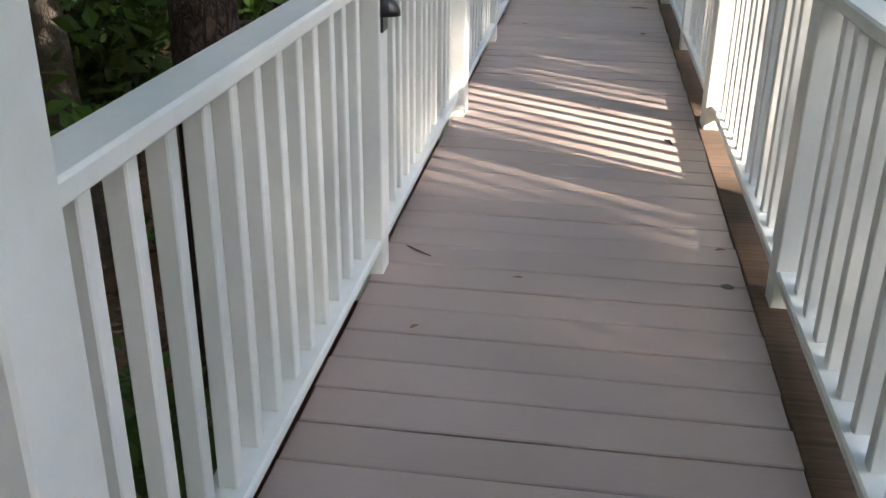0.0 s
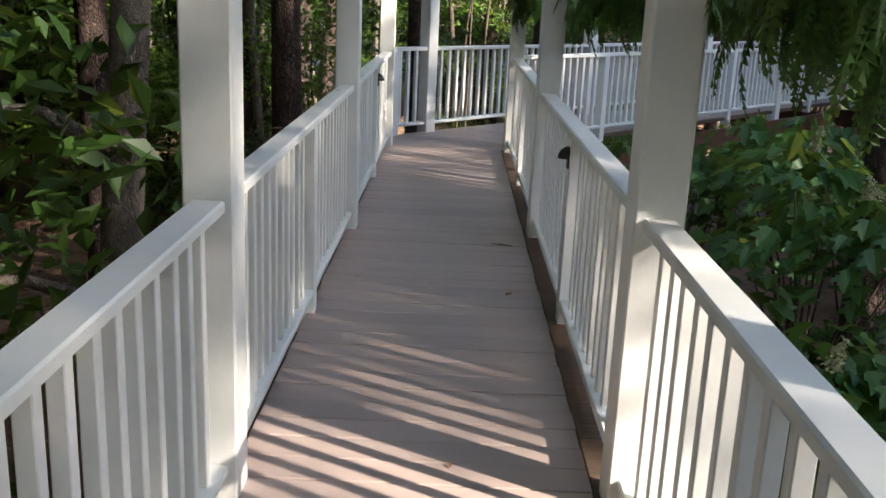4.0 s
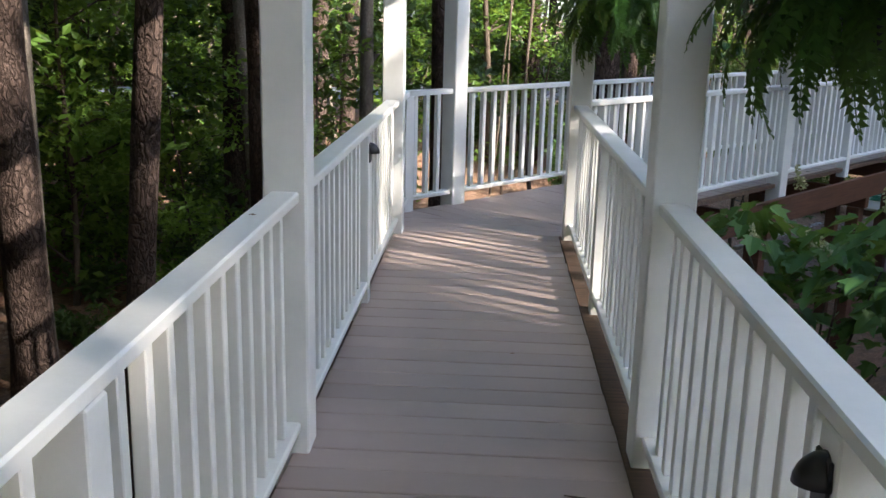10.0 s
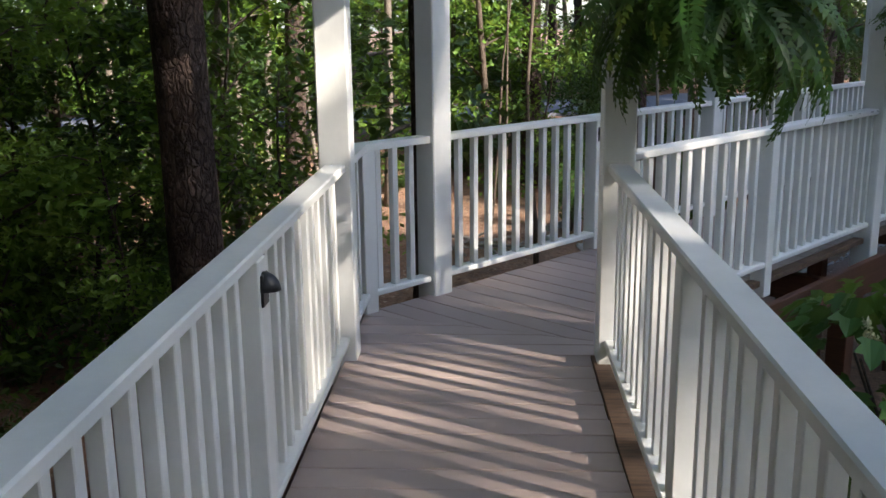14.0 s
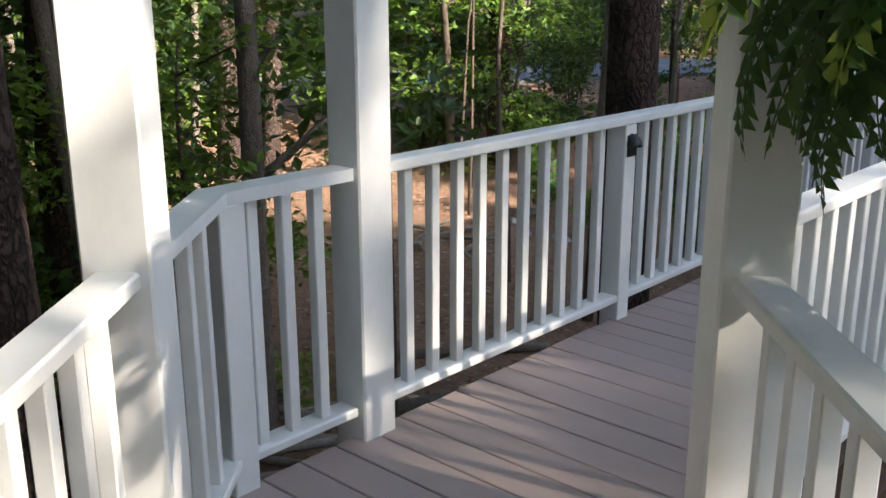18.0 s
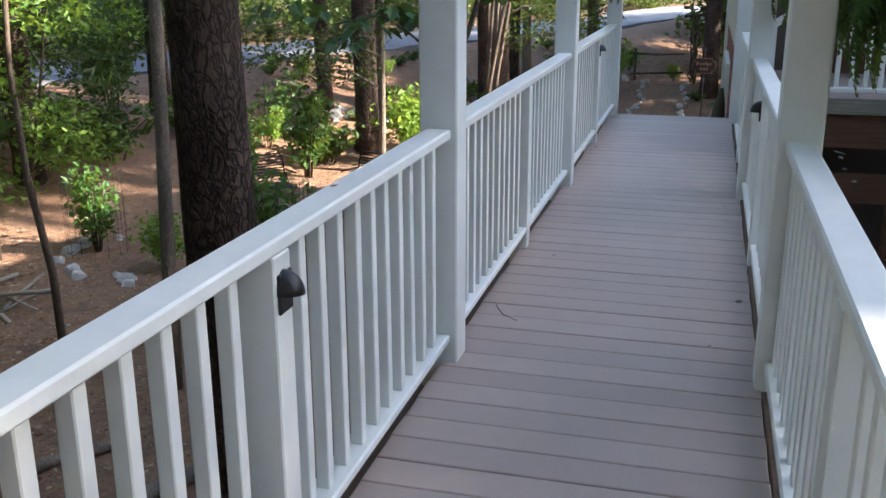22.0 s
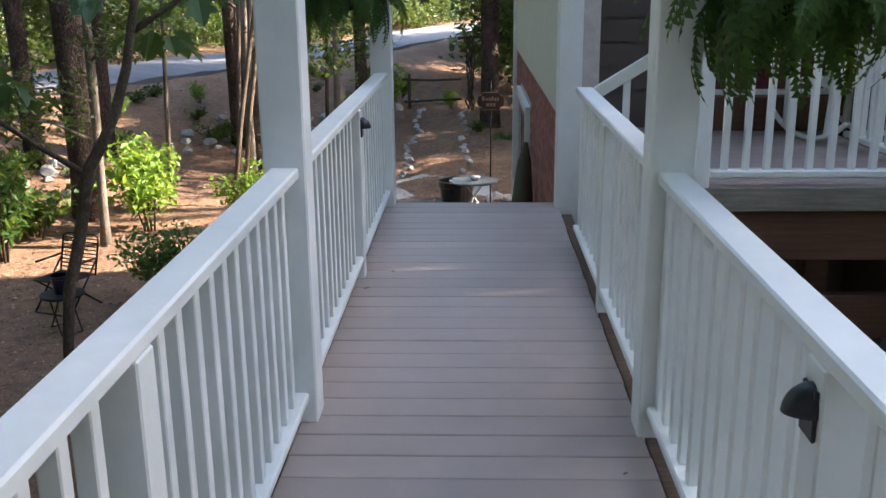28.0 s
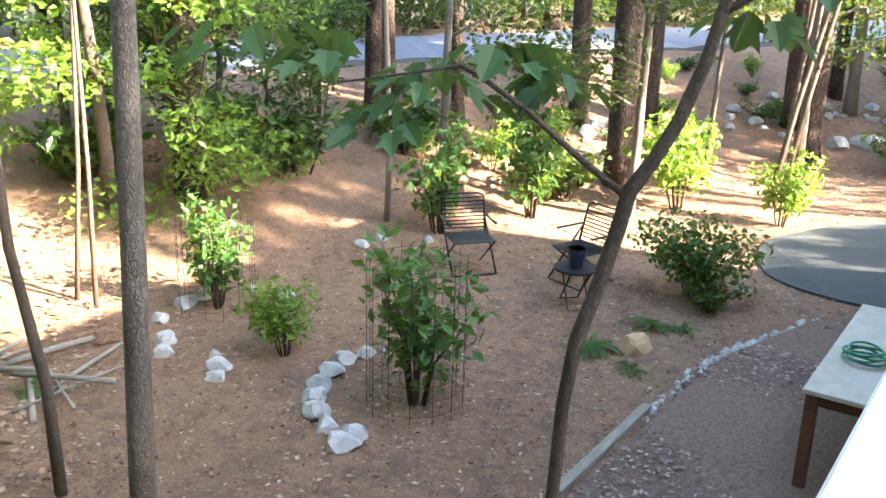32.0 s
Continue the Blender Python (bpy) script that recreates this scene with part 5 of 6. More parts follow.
# ---- thin maple beside the walkway ----
def maple():
    F = Vector((4.489, 19.561, 0.73))
    r = Vector((0.973, -0.229, 0))
    grow = Matrix.Translation(F) @ Matrix.Scale(1.15, 4) @ Matrix.Translation(-F)
    base = F + r * -0.06
    gz = ground_z(base.x, base.y)
    t = thing("maple_tree", pose(0, 0, 0), "slender leaning maple with forked dark trunk and broad leaves", "tree")
    up = lambda d, h, y=0.0: F + r * d + Vector((0, y, h))
    pts = [Vector((base.x, base.y, gz - 0.2)) + r * -0.02, up(-0.17, -2.2), up(-0.18, -1.16), up(-0.165, -0.78), up(-0.135, -0.53), up(-0.075, -0.33), up(-0.025, -0.12), F, up(0.073, 0.12), up(0.135, 0.24), up(0.2, 0.43), up(0.25, 0.66), up(0.42, 1.5, 0.1), up(0.8, 3.4, 0.3)]
    put_part("trunk", bm_mesh("trunk", tube_bm(pts, [0.034, 0.026, 0.024, 0.024, 0.026, 0.027, 0.027, 0.027, 0.024, 0.023, 0.021, 0.019, 0.015, 0.007], 10), TWIG, True), t)
    b1 = [F + Vector((0, 0, -0.02)), up(-0.17, 0.11), up(-0.345, 0.255), up(-0.48, 0.345), up(-0.56, 0.387), up(-0.71, 0.36), up(-0.95, 0.32)]
    put_part("branch", bm_mesh("branch", tube_bm(b1, [0.014, 0.012, 0.01, 0.009, 0.008, 0.005, 0.003], 7), TWIG, True), t)
    b2 = [F + r * 0.2 + Vector((0, 0, 0.5)), F + r * 0.42 + Vector((0, 0.05, 0.62)), F + r * 0.7 + Vector((0, 0.1, 0.7))]
    put_part("branch", bm_mesh("branch", tube_bm(b2, [0.014, 0.01, 0.004], 7), TWIG, True), t, grow)
    rg = np.random.default_rng(5)
    blobs = []
    for d, z, rr in ((-0.66, 0.14, 0.13), (-0.55, 0.25, 0.16), (-0.35, 0.33, 0.14), (-0.85, 0.32, 0.16), (-0.2, 0.28, 0.10), (0.35, 0.42, 0.16), (0.5, 0.6, 0.2), (0.2, 0.62, 0.15), (0.75, 0.75, 0.22), (-1.1, 0.36, 0.2), (-0.9, 0.75, 0.25), (-0.3, 0.85, 0.2)):
        c = F + r * d + Vector((0, 0.12, z))
        blobs.append((tuple(c), (rr, rr, rr * 0.6)))
    put_part("foliage", lobed_cloud("foliage", blobs, 150, 0.085, MAPLE_LEAF, rg, 0.7), t, grow, "", "stuff")
    big = [(tuple(F + Vector((0, 0, 2.4)) + r * 0.7), (1.3, 1.3, 0.9))]
    put_part("foliage", lobed_cloud("foliage", big, 260, 0.09, MAPLE_LEAF, rg, 0.7), t, grow, "", "stuff")


maple()


def bare_stem(pts, r0, r1, material, label, name="tree_stem"):
    t = thing(name, pose(0, 0, 0), label, "tree", "bare stems")
    k = len(pts)
    put_part("trunk", bm_mesh("trunk", tube_bm(pts, [r0 + (r1 - r0) * i / (k - 1) for i in range(k)], 10), material, True), t)
    return t


g = ground_z(2.42, 21.58)
bare_stem([(2.46, 21.56, g - 0.2), (2.51, 21.57, -1.09), (2.56, 21.58, 0.27), (2.6, 21.59, 1.56), (2.66, 21.6, 4.72), (2.98, 21.67, 10.04)], 0.078, 0.044, OAK_BARK, "slender grey tree trunk growing beside the walkway")
g = ground_z(1.56, 23.2)
bare_stem([(1.59, 23.2, g - 0.2), (1.57, 23.19, -1.63), (1.44, 23.15, -0.57), (1.41, 23.15, 0.59), (1.56, 23.19, 2.81)], 0.050, 0.024, TWIG, "thin curved dark tree stem")
bare_stem([(0.84, 27.12, -2.66), (0.99, 27.16, -0.98), (1.08, 27.18, 0.78), (1.38, 27.25, 3.12)], 0.030, 0.016, TWIG, "thin upright dark sapling stem")
bare_stem([(1.1, 26.9, -2.68), (1.15, 26.91, -0.97), (1.16, 26.91, 0.78), (1.18, 26.92, 3.09)], 0.030, 0.016, TWIG, "thin upright dark sapling stem")
bare_stem([(4.55, 29.87, -2.62), (4.6, 29.87, -1.2), (4.53, 29.87, 0.5), (4.52, 29.87, 2.99)], 0.046, 0.027, plain("pale_bark", (0.19, 0.165, 0.135), 0.8, 0, 0.2, 20), "pale sunlit bare tree stem")
for x, y, dx, dy in ((10.98, 31.05, 0.9, 0.3), (11.6, 31.79, 1.0, 0.6), (11.78, 32.26, 0.35, 0.2), (12.1, 32.43, 0.3, 0.1), (14.97, 33.98, 0.15, 0), (10.21, 31.96, 0.2, 0.1)):
    bare_stem([(x, y, ground_z(x, y) - 0.2), (x + dx * 0.4, y + dy * 0.4, -0.9), (x + dx, y + dy, 1.2), (x + dx * 1.6, y + dy * 1.6, 3.0)], 0.05, 0.03, TWIG, "thin leaning brown tree stem in the sun")


# ---- folding chairs and tables ----
def folding_chair(x, y, rz):
    t = thing("folding_chair", pose(x, y, ground_z(x, y) + 0.012, 0, 0, rz) @ Matrix.Diagonal((1.18, 1.18, 1.02, 1)), "black metal folding garden chair with mesh back", "chair", "garden chairs")
    def rod(name, pts, r=0.011):
        return put_part(name, bm_mesh(name, tube_bm(pts, [r] * len(pts), 8), BLACK_METAL, True), t)
    w = 0.24
    back = rod("back_frame", [(-w, 0.20, 0.40), (-w, 0.30, 0.84), (-w + 0.05, 0.315, 0.88), (w - 0.05, 0.315, 0.88), (w, 0.30, 0.84), (w, 0.20, 0.40)])
    rod("front_leg", [(-w, 0.24, 0.60), (-w, -0.22, 0.0)])
    rod("front_leg", [(w, 0.24, 0.60), (w, -0.22, 0.0)])
    rod("rear_leg", [(-w + 0.02, -0.2, 0.42), (-w + 0.02, 0.28, 0.0)])
    rod("rear_leg", [(w - 0.02, -0.2, 0.42), (w - 0.02, 0.28, 0.0)])
    rod("foot_bar", [(-w, -0.22, 0.008), (w, -0.22, 0.008)])
    rod("armrest", [(-w - 0.01, 0.24, 0.62), (-w - 0.01, -0.12, 0.62)], 0.014)
    rod("armrest", [(w + 0.01, 0.24, 0.62), (w + 0.01, -0.12, 0.62)], 0.014)
    put_part("seat", bm_mesh("seat", box_bm(-w + 0.01, -0.22, 0.41, w - 0.01, 0.2, 0.425, 0.005), BLACK_METAL), t)
    for k in range(9):
        z = 0.46 + k * 0.045
        yy = 0.205 + (z - 0.40) * 0.227
        put_part("back_slat", bm_mesh("back_slat", box_bm(-w + 0.01, yy - 0.002, z, w - 0.01, yy + 0.002, z + 0.014), BLACK_METAL), back)


folding_chair(5.44, 27.93, 8)
folding_chair(6.74, 27.4, -62)
tb = thing("folding_table", pose(6.42, 26.51, ground_z(6.42, 26.51) + 0.01), "small round black folding garden table", "table")
put_part("tabletop", bm_mesh("tabletop", tube_bm([(0, 0, 0.43), (0, 0, 0.435), (0, 0, 0.455), (0, 0, 0.46)], [0.24, 0.255, 0.255, 0.245], 24), BLACK_METAL), tb)
for sx in (-0.12, 0.12):
    put_part("leg", bm_mesh("leg", tube_bm([(sx, -0.2, 0.008), (sx, 0.16, 0.43)], [0.01, 0.01], 8), BLACK_METAL), tb)
    put_part("leg", bm_mesh("leg", tube_bm([(sx * 0.85, 0.2, 0.008), (sx * 0.85, -0.16, 0.43)], [0.01, 0.01], 8), BLACK_METAL), tb)
for yy in (-0.2, 0.2):
    put_part("foot_bar", bm_mesh("foot_bar", tube_bm([(-0.12, yy, 0.01), (0.12, yy, 0.01)], [0.008, 0.008], 6), BLACK_METAL), tb)


def flower_pot(x, y, z, r, h, material, label, plant=True):
    t = thing("flower_pot", pose(x, y, z), label, "pot", "pots")
    body = put_part("pot", bm_mesh("pot", tube_bm([(0, 0, 0), (0, 0, 0.01), (0, 0, h * 0.82), (0, 0, h * 0.84), (0, 0, h), (0, 0, h), (0, 0, h * 0.85)], [r * 0.68, r * 0.7, r * 0.92, r, r, r * 0.9, r * 0.88], 20), material), t)
    if plant:
        put_part("soil", bm_mesh("soil", tube_bm([(0, 0, h * 0.85), (0, 0, h * 0.88)], [r * 0.88, r * 0.8], 16), MULCH), body)


flower_pot(6.42, 26.51, ground_z(6.42, 26.51) + 0.472, 0.115, 0.22, plain("dark_blue_pot", (0.012, 0.014, 0.035), 0.3), "dark navy flower pot on the folding table")

# bistro table and large pot on the patio
q = P(17.54, 0.54)
bt = thing("bistro_table", pose(q.x, q.y, ground_z(q.x, q.y) + 0.045, 0, 0, 20), "round white metal bistro table with crossed legs", "table")
put_part("tabletop", bm_mesh("tabletop", tube_bm([(0, 0, 0.70), (0, 0, 0.705), (0, 0, 0.72), (0, 0, 0.725)], [0.36, 0.375, 0.375, 0.365], 32), plain("grey_glass_top", (0.2, 0.215, 0.225), 0.2, 0, 0.2)), bt)
for a in range(4):
    c0, s0 = math.cos(a * math.pi / 2), math.sin(a * math.pi / 2)
    put_part("leg", bm_mesh("leg", tube_bm([(0.27 * c0, 0.27 * s0, 0.006), (0.05 * c0, 0.05 * s0, 0.4), (-0.2 * c0 + 0.02, -0.2 * s0 + 0.02, 0.70)], [0.011, 0.011, 0.011], 8), WHITE_METAL, True), bt)
put_part("cross_ring", bm_mesh("cross_ring", tube_bm([(0.075 * math.cos(a), 0.075 * math.sin(a), 0.38) for a in np.linspace(0, 6.283, 17)], [0.006] * 17, 6, None, False), WHITE_METAL, True), bt)
dish = thing("glass_dish", pose(q.x + 0.02, q.y, ground_z(q.x, q.y) + 0.772), "small clear glass dish on the bistro table", "dish")
put_part("bowl", bm_mesh("bowl", tube_bm([(0, 0, 0), (0, 0, 0.01), (0, 0, 0.05)], [0.03, 0.06, 0.09], 16), WHITE_METAL, True), dish)
q = P(18.4, 0.26)
flower_pot(q.x, q.y, ground_z(q.x, q.y) + 0.035, 0.3, 0.55, BLACK, "large black planter pot on the patio")
for k, (s, c) in enumerate(((19.0, 0.8), (19.3, 0.95), (19.1, 1.1))):
    q = P(s, c)
    ob = stone(q.x, q.y, 0.13, None, "pale stone on the patio edge", "patio stones")
    ob.location.z += 0.03

# rustic arbour, rail and name sign
arb = thing("twig_arbour", PB(31.1, 0.43, ground_z(*P(31.1, 0.43).xy)), "rustic arbour post of twisted twigs with a cross bar", "arbour")
rg = np.random.default_rng(9)
for k in range(6):
    pts = [(rg.uniform(-0.14, 0.14), rg.uniform(-0.1, 0.1), z) for z in np.linspace(-0.1, 2.1, 7)]
    put_part("twig", bm_mesh("twig", tube_bm(pts, [0.035 - 0.003 * i for i in range(7)], 6), TWIG, True), arb)
put_part("cross_bar", bm_mesh("cross_bar", tube_bm([(-0.35, 0, 2.05), (0.2, 0.05, 2.1), (0.9, 0, 2.05)], [0.04, 0.04, 0.035], 7), TWIG, True), arb)
fen = thing("rustic_fence", PB(30.9, -1.23, ground_z(*P(30.9, -1.23).xy)), "low rustic pole fence beside the path", "fence")
put_part("post", bm_mesh("post", tube_bm([(-0.1, 0, -0.1), (-0.1, 0, 1.0)], [0.05, 0.045], 7), TWIG, True), fen)
put_part("rail", bm_mesh("rail", tube_bm([(-0.3, 0, 0.85), (0.5, 0.02, 0.82), (1.4, 0, 0.85)], [0.035, 0.035, 0.03], 7), TWIG, True), fen)
put_part("rail", bm_mesh("rail", tube_bm([(-0.25, 0.03, 0.2), (1.4, 0.03, 0.28)], [0.035, 0.03], 7), TWIG, True), fen)

sq = P(18.28, 0.81)
sg = thing("name_sign", pose(sq.x, sq.y, -0.323, 0, 0, -TURN_B) @ Matrix.Diagonal((0.82, 1, 0.9, 1)), "dark maroon hanging sign board with cream border and lettering", "sign")
shape = [(-0.27, 0.0), (-0.25, 0.09), (-0.19, 0.1), (-0.17, 0.155), (0.17, 0.155), (0.19, 0.1), (0.25, 0.09), (0.27, 0.0), (0.25, -0.09), (0.19, -0.1), (0.17, -0.155), (-0.17, -0.155), (-0.19, -0.1), (-0.25, -0.09)]


def plate(pts, y0, y1, material, name):
    n = len(pts)
    verts = [(x, y0, z) for x, z in pts] + [(x, y1, z) for x, z in pts]
    faces = [tuple(range(n)), tuple(range(n, 2 * n))[::-1]] + [(i, n + i, n + (i + 1) % n, (i + 1) % n) for i in range(n)]
    me = mesh(name, verts, faces, material)
    return me


CREAM = plain("cream_paint", (0.17, 0.13, 0.10), 0.6)
put_part("board", plate(shape, 0, 0.02, CREAM, "board"), sg)
panel = put_part("panel", plate([(x * 0.95, z * 0.93) for x, z in shape], -0.004, 0.0, plain("dark_maroon_paint", (0.02, 0.006, 0.007), 0.6), "panel"), sg)
for x0, x1, z0, z1 in ((-0.17, -0.12, 0.01, 0.085), (-0.10, -0.06, 0.01, 0.06), (-0.045, -0.005, 0.01, 0.06), (0.01, 0.05, 0.01, 0.08), (0.065, 0.105, 0.0, 0.06), (0.12, 0.155, 0.01, 0.06), (-0.09, -0.03, -0.09, -0.035), (-0.015, 0.03, -0.09, -0.035), (0.045, 0.09, -0.09, -0.035)):
    put_part("letter_bar", bm_mesh("letter_bar", box_bm(x0, -0.007, z0, x1, -0.004, z1), CREAM), panel)
put_part("sign_post", bm_mesh("sign_post", tube_bm([(0.0, 0.05, ground_z(sq.x, sq.y) + 0.323), (0.0, 0.05, 0.35)], [0.014, 0.014], 8), BLACK_METAL, True), sg)

# potting bench with a garden hose, beside the walkway
bx = P(12.24, -0.93)
gz = ground_z(bx.x, bx.y)
bench = thing("potting_bench", PB(12.24, -0.93, gz), "weathered wooden bench with pale top beside the walkway", "bench")
put_part("benchtop", bm_mesh("benchtop", box_bm(-0.30, -1.08, 0.86, 0.28, 1.08, 0.9, 0.006), plain("pale_bench_top", (0.42, 0.39, 0.32), 0.8, 0, 0.2)), bench)
for a in (-0.24, 0.22):
    for b in (-0.96, 0.96):
        put_part("leg", bm_mesh("leg", box_bm(a - 0.045, b - 0.045, -0.05, a + 0.045, b + 0.045, 0.858, 0.004), BROWN_WOOD), bench)
for b in (-0.96, 0.96):
    put_part("apron", bm_mesh("apron", box_bm(-0.19, b - 0.02, 0.74, 0.17, b + 0.02, 0.855, 0.004), BROWN_WOOD), bench)
pts = []
for i in range(90):
    a = i * 0.28
    rr = 0.15 + 0.02 * math.sin(i * 0.7)
    pts.append((rr * math.cos(a), rr * math.sin(a), 0.012 + 0.0011 * i))
hs = thing("garden_hose", PB(11.95, -0.95, gz + 0.905), "coiled green garden hose on the bench", "hose")
put_part("coil", bm_mesh("coil", tube_bm(pts, [0.011] * 90, 7), HOSE, True), hs)

# logs and brush on the woodland floor
def log(a, b, r, label="fallen grey log on the woodland floor", material=None):
    ax, ay = a
    bx, by = b
    za, zb = ground_z(ax, ay) + r * 0.7, ground_z(bx, by) + r * 0.7
    m = Vector(((ax + bx) / 2, (ay + by) / 2, (za + zb) / 2 + 0.01))
    ob = new("log", bm_mesh("log", tube_bm([(ax, ay, za), m, (bx, by, zb)], [r, r * 0.93, r * 0.8], 10), material or OAK_BARK, True))
    return tagged(ob, label, "log", "fallen logs")


log((0.0, 18.7), (2.6, 19.9), 0.085)
log((-0.3, 20.2), (1.9, 20.6), 0.06)
rg = np.random.default_rng(21)
for k in range(22):
    x, y, a = -1.3 + rg.uniform(-0.7, 0.7), 17.9 + rg.uniform(-1.1, 1.1), rg.uniform(-0.4, 0.6)
    le = rg.uniform(0.5, 1.1)
    ob = log((x - le * math.cos(a), y - le * math.sin(a)), (x + le * math.cos(a), y + le * math.sin(a)), rg.uniform(0.02, 0.055), "weathered grey branch in a brush pile", GREY_WOOD)
    ob.location.z += k * 0.012
for k in range(14):
    x, y, a = 0.8 + rg.uniform(-0.8, 0.6), 25.0 + rg.uniform(-0.7, 0.7), rg.uniform(0, 3.1)
    le = rg.uniform(0.3, 0.7)
    ob = log((x - le * math.cos(a), y - le * math.sin(a)), (x + le * math.cos(a), y + le * math.sin(a)), rg.uniform(0.015, 0.04), "weathered grey branch in a brush pile", GREY_WOOD)
    ob.location.z += k * 0.01


# ---- litter ----
def litter(name, x0, x1, y0, y1, count, size, material, label, seed, ok=None, lift=0.012):
    rg = np.random.default_rng(seed)
    verts, faces = [], []
    for i in range(count):
        x, y = rg.uniform(x0, x1), rg.uniform(y0, y1)
        if ok and not ok(x, y):
            continue
        z = ground_z(x, y) + lift
        a, s = rg.uniform(0, 6.28), size * rg.uniform(0.5, 1.4)
        c, n = math.cos(a) * s, math.sin(a) * s
        t = rg.uniform(-0.4, 0.4, 4) * s
        b = len(verts)
        verts += [(x + c, y + n, z + abs(t[0])), (x - n * 0.5, y + c * 0.5, z + abs(t[1])), (x - c, y - n, z + abs(t[2])), (x + n * 0.5, y - c * 0.5, z + abs(t[3]))]
        faces.append((b, b + 1, b + 2, b + 3))
    tagged(new(name, mesh(name, verts, faces, material)), label, "litter", "", "stuff")


def litter_mat(name, a, b, c):
    m, nt, bs = mat(name, 0.9, 0, 0.2)
    nt.links.new(ramp(nt, island(nt), [(0, a), (0.6, b), (1, c)]), bs.inputs["Base Color"])
    return m


LITTER = litter_mat("dead_leaf", (0.10, 0.05, 0.03), (0.24, 0.14, 0.085), (0.42, 0.32, 0.23))
LITTER_PALE = litter_mat("pale_litter", (0.03, 0.018, 0.014), (0.26, 0.17, 0.115), (0.5, 0.38, 0.29))
CHIP = litter_mat("wood_chip", (0.07, 0.05, 0.045), (0.2, 0.15, 0.125), (0.36, 0.31, 0.27))
litter("leaf_litter", 0.5, 14, 19, 37, 14000, 0.03, LITTER, "scattered dead leaves and cones on the pine straw", 1)
litter("leaf_litter", 5, 26, 28, 41, 9000, 0.045, LITTER, "scattered dead leaves below the trees", 4)
litter("leaf_litter", 0.8, 10, 20, 31, 12000, 0.02, LITTER_PALE, "pale and dark cones, chips and leaves on the pine straw", 6)
litter("leaf_litter", -8, 1.5, 5, 30, 12000, 0.05, LITTER, "scattered dead leaves on the woodland floor", 2, lambda x, y: not (-0.5 < x < 2 and y < 13))


def on_gravel(x, y):
    q = Vector((x, y)) - K
    s, c = q.dot(D), q.dot(N)
    return 9.5 < s < 15.2 and -2.55 < c < 0.8 and not (s > 13.2 and c < -2.45 + (s - 13.2) * 0.5)


litter("wood_chips", 4, 13, 19, 29, 40000, 0.026, CHIP, "brown and grey mulch chips on the path", 3, on_gravel, 0.05)


# ---- bits lying on the deck and rails ----
def twig(pts, r, label):
    ob = new("twig", bm_mesh("twig", tube_bm(pts, [r * 0.5] + [r] * (len(pts) - 2) + [r * 0.4], 6), TWIG, True))
    tagged(ob, label, "twig", "fallen twigs")


twig([(0.25, 4.11, 0.004), (0.29, 4.07, 0.006), (0.34, 4.04, 0.004)], 0.004, "thin dark twig lying on the deck boards")
twig([(3.06, 16.29, 0.004), (3.03, 16.21, 0.006), (3.01, 16.13, 0.006), (3.03, 16.04, 0.004)], 0.0022, "thin curved dark twig lying on the deck boards")
twig([(1.1, 8.78, 0.004), (1.17, 8.76, 0.006), (1.23, 8.75, 0.004)], 0.004, "thin dark twig lying on the deck boards")
twig([(1.16, 5.43, 0.004), (1.18, 5.41, 0.008), (1.19, 5.37, 0.004)], 0.006, "short dark twig lying on the deck boards")


def curled_leaf(x, y, z, s, rz):
    verts = []
    for i in range(7):
        k = i / 6 * 2 - 1
        w = 0.42 * (1 - k * k) ** 0.7 + 0.02
        for j in (-1, 0, 1):
            verts.append((k * s, j * w * s, 0.003 + 0.25 * s * abs(j) * (1 - abs(k)) + 0.1 * s * k * k))
    faces = [(i * 3 + j, i * 3 + j + 1, i * 3 + j + 4, i * 3 + j + 3) for i in range(6) for j in range(2)]
    ob = new("fallen_leaf", mesh("fallen_leaf", verts, faces, LITTER, True))
    ob.matrix_basis = pose(x, y, z, 0, 0, rz)
    tagged(ob, "small curled dry brown leaf", "leaf", "fallen leaves")


for x, y, z, s, rz in ((1.16, 7.76, 0.0, 0.035, 60), (1.27, 4.25, 0.0, 0.02, 20), (0.63, 3.93, 0.0, 0.016, 0), (0.37, 3.57, 0.0, 0.016, 50), (0.87, 5.9, 0.0, 0.02, 100), (0.36, 7.96, 0.0, 0.016, 10), (0.96, 10.07, 0.0, 0.012, 0), (3.7, 16.79, 0.0, 0.014, 0), (3.58, 15.44, 0.0, 0.012, 0), (5.72, 19.27, 0.0, 0.02, 0), (6.0, 19.42, 0.0, 0.018, 40), (5.24, 17.19, 0.0, 0.012, 0), (0.11, 7.01, CAP_Z, 0.025, 15), (0.16, 8.62, CAP_Z, 0.012, 15), (1.87, 15.08, CAP_Z, 0.016, 30)):
    curled_leaf(x, y, z, s, rz)
SCUFF = plain("dark_scuff", (0.10, 0.09, 0.08), 0.8)
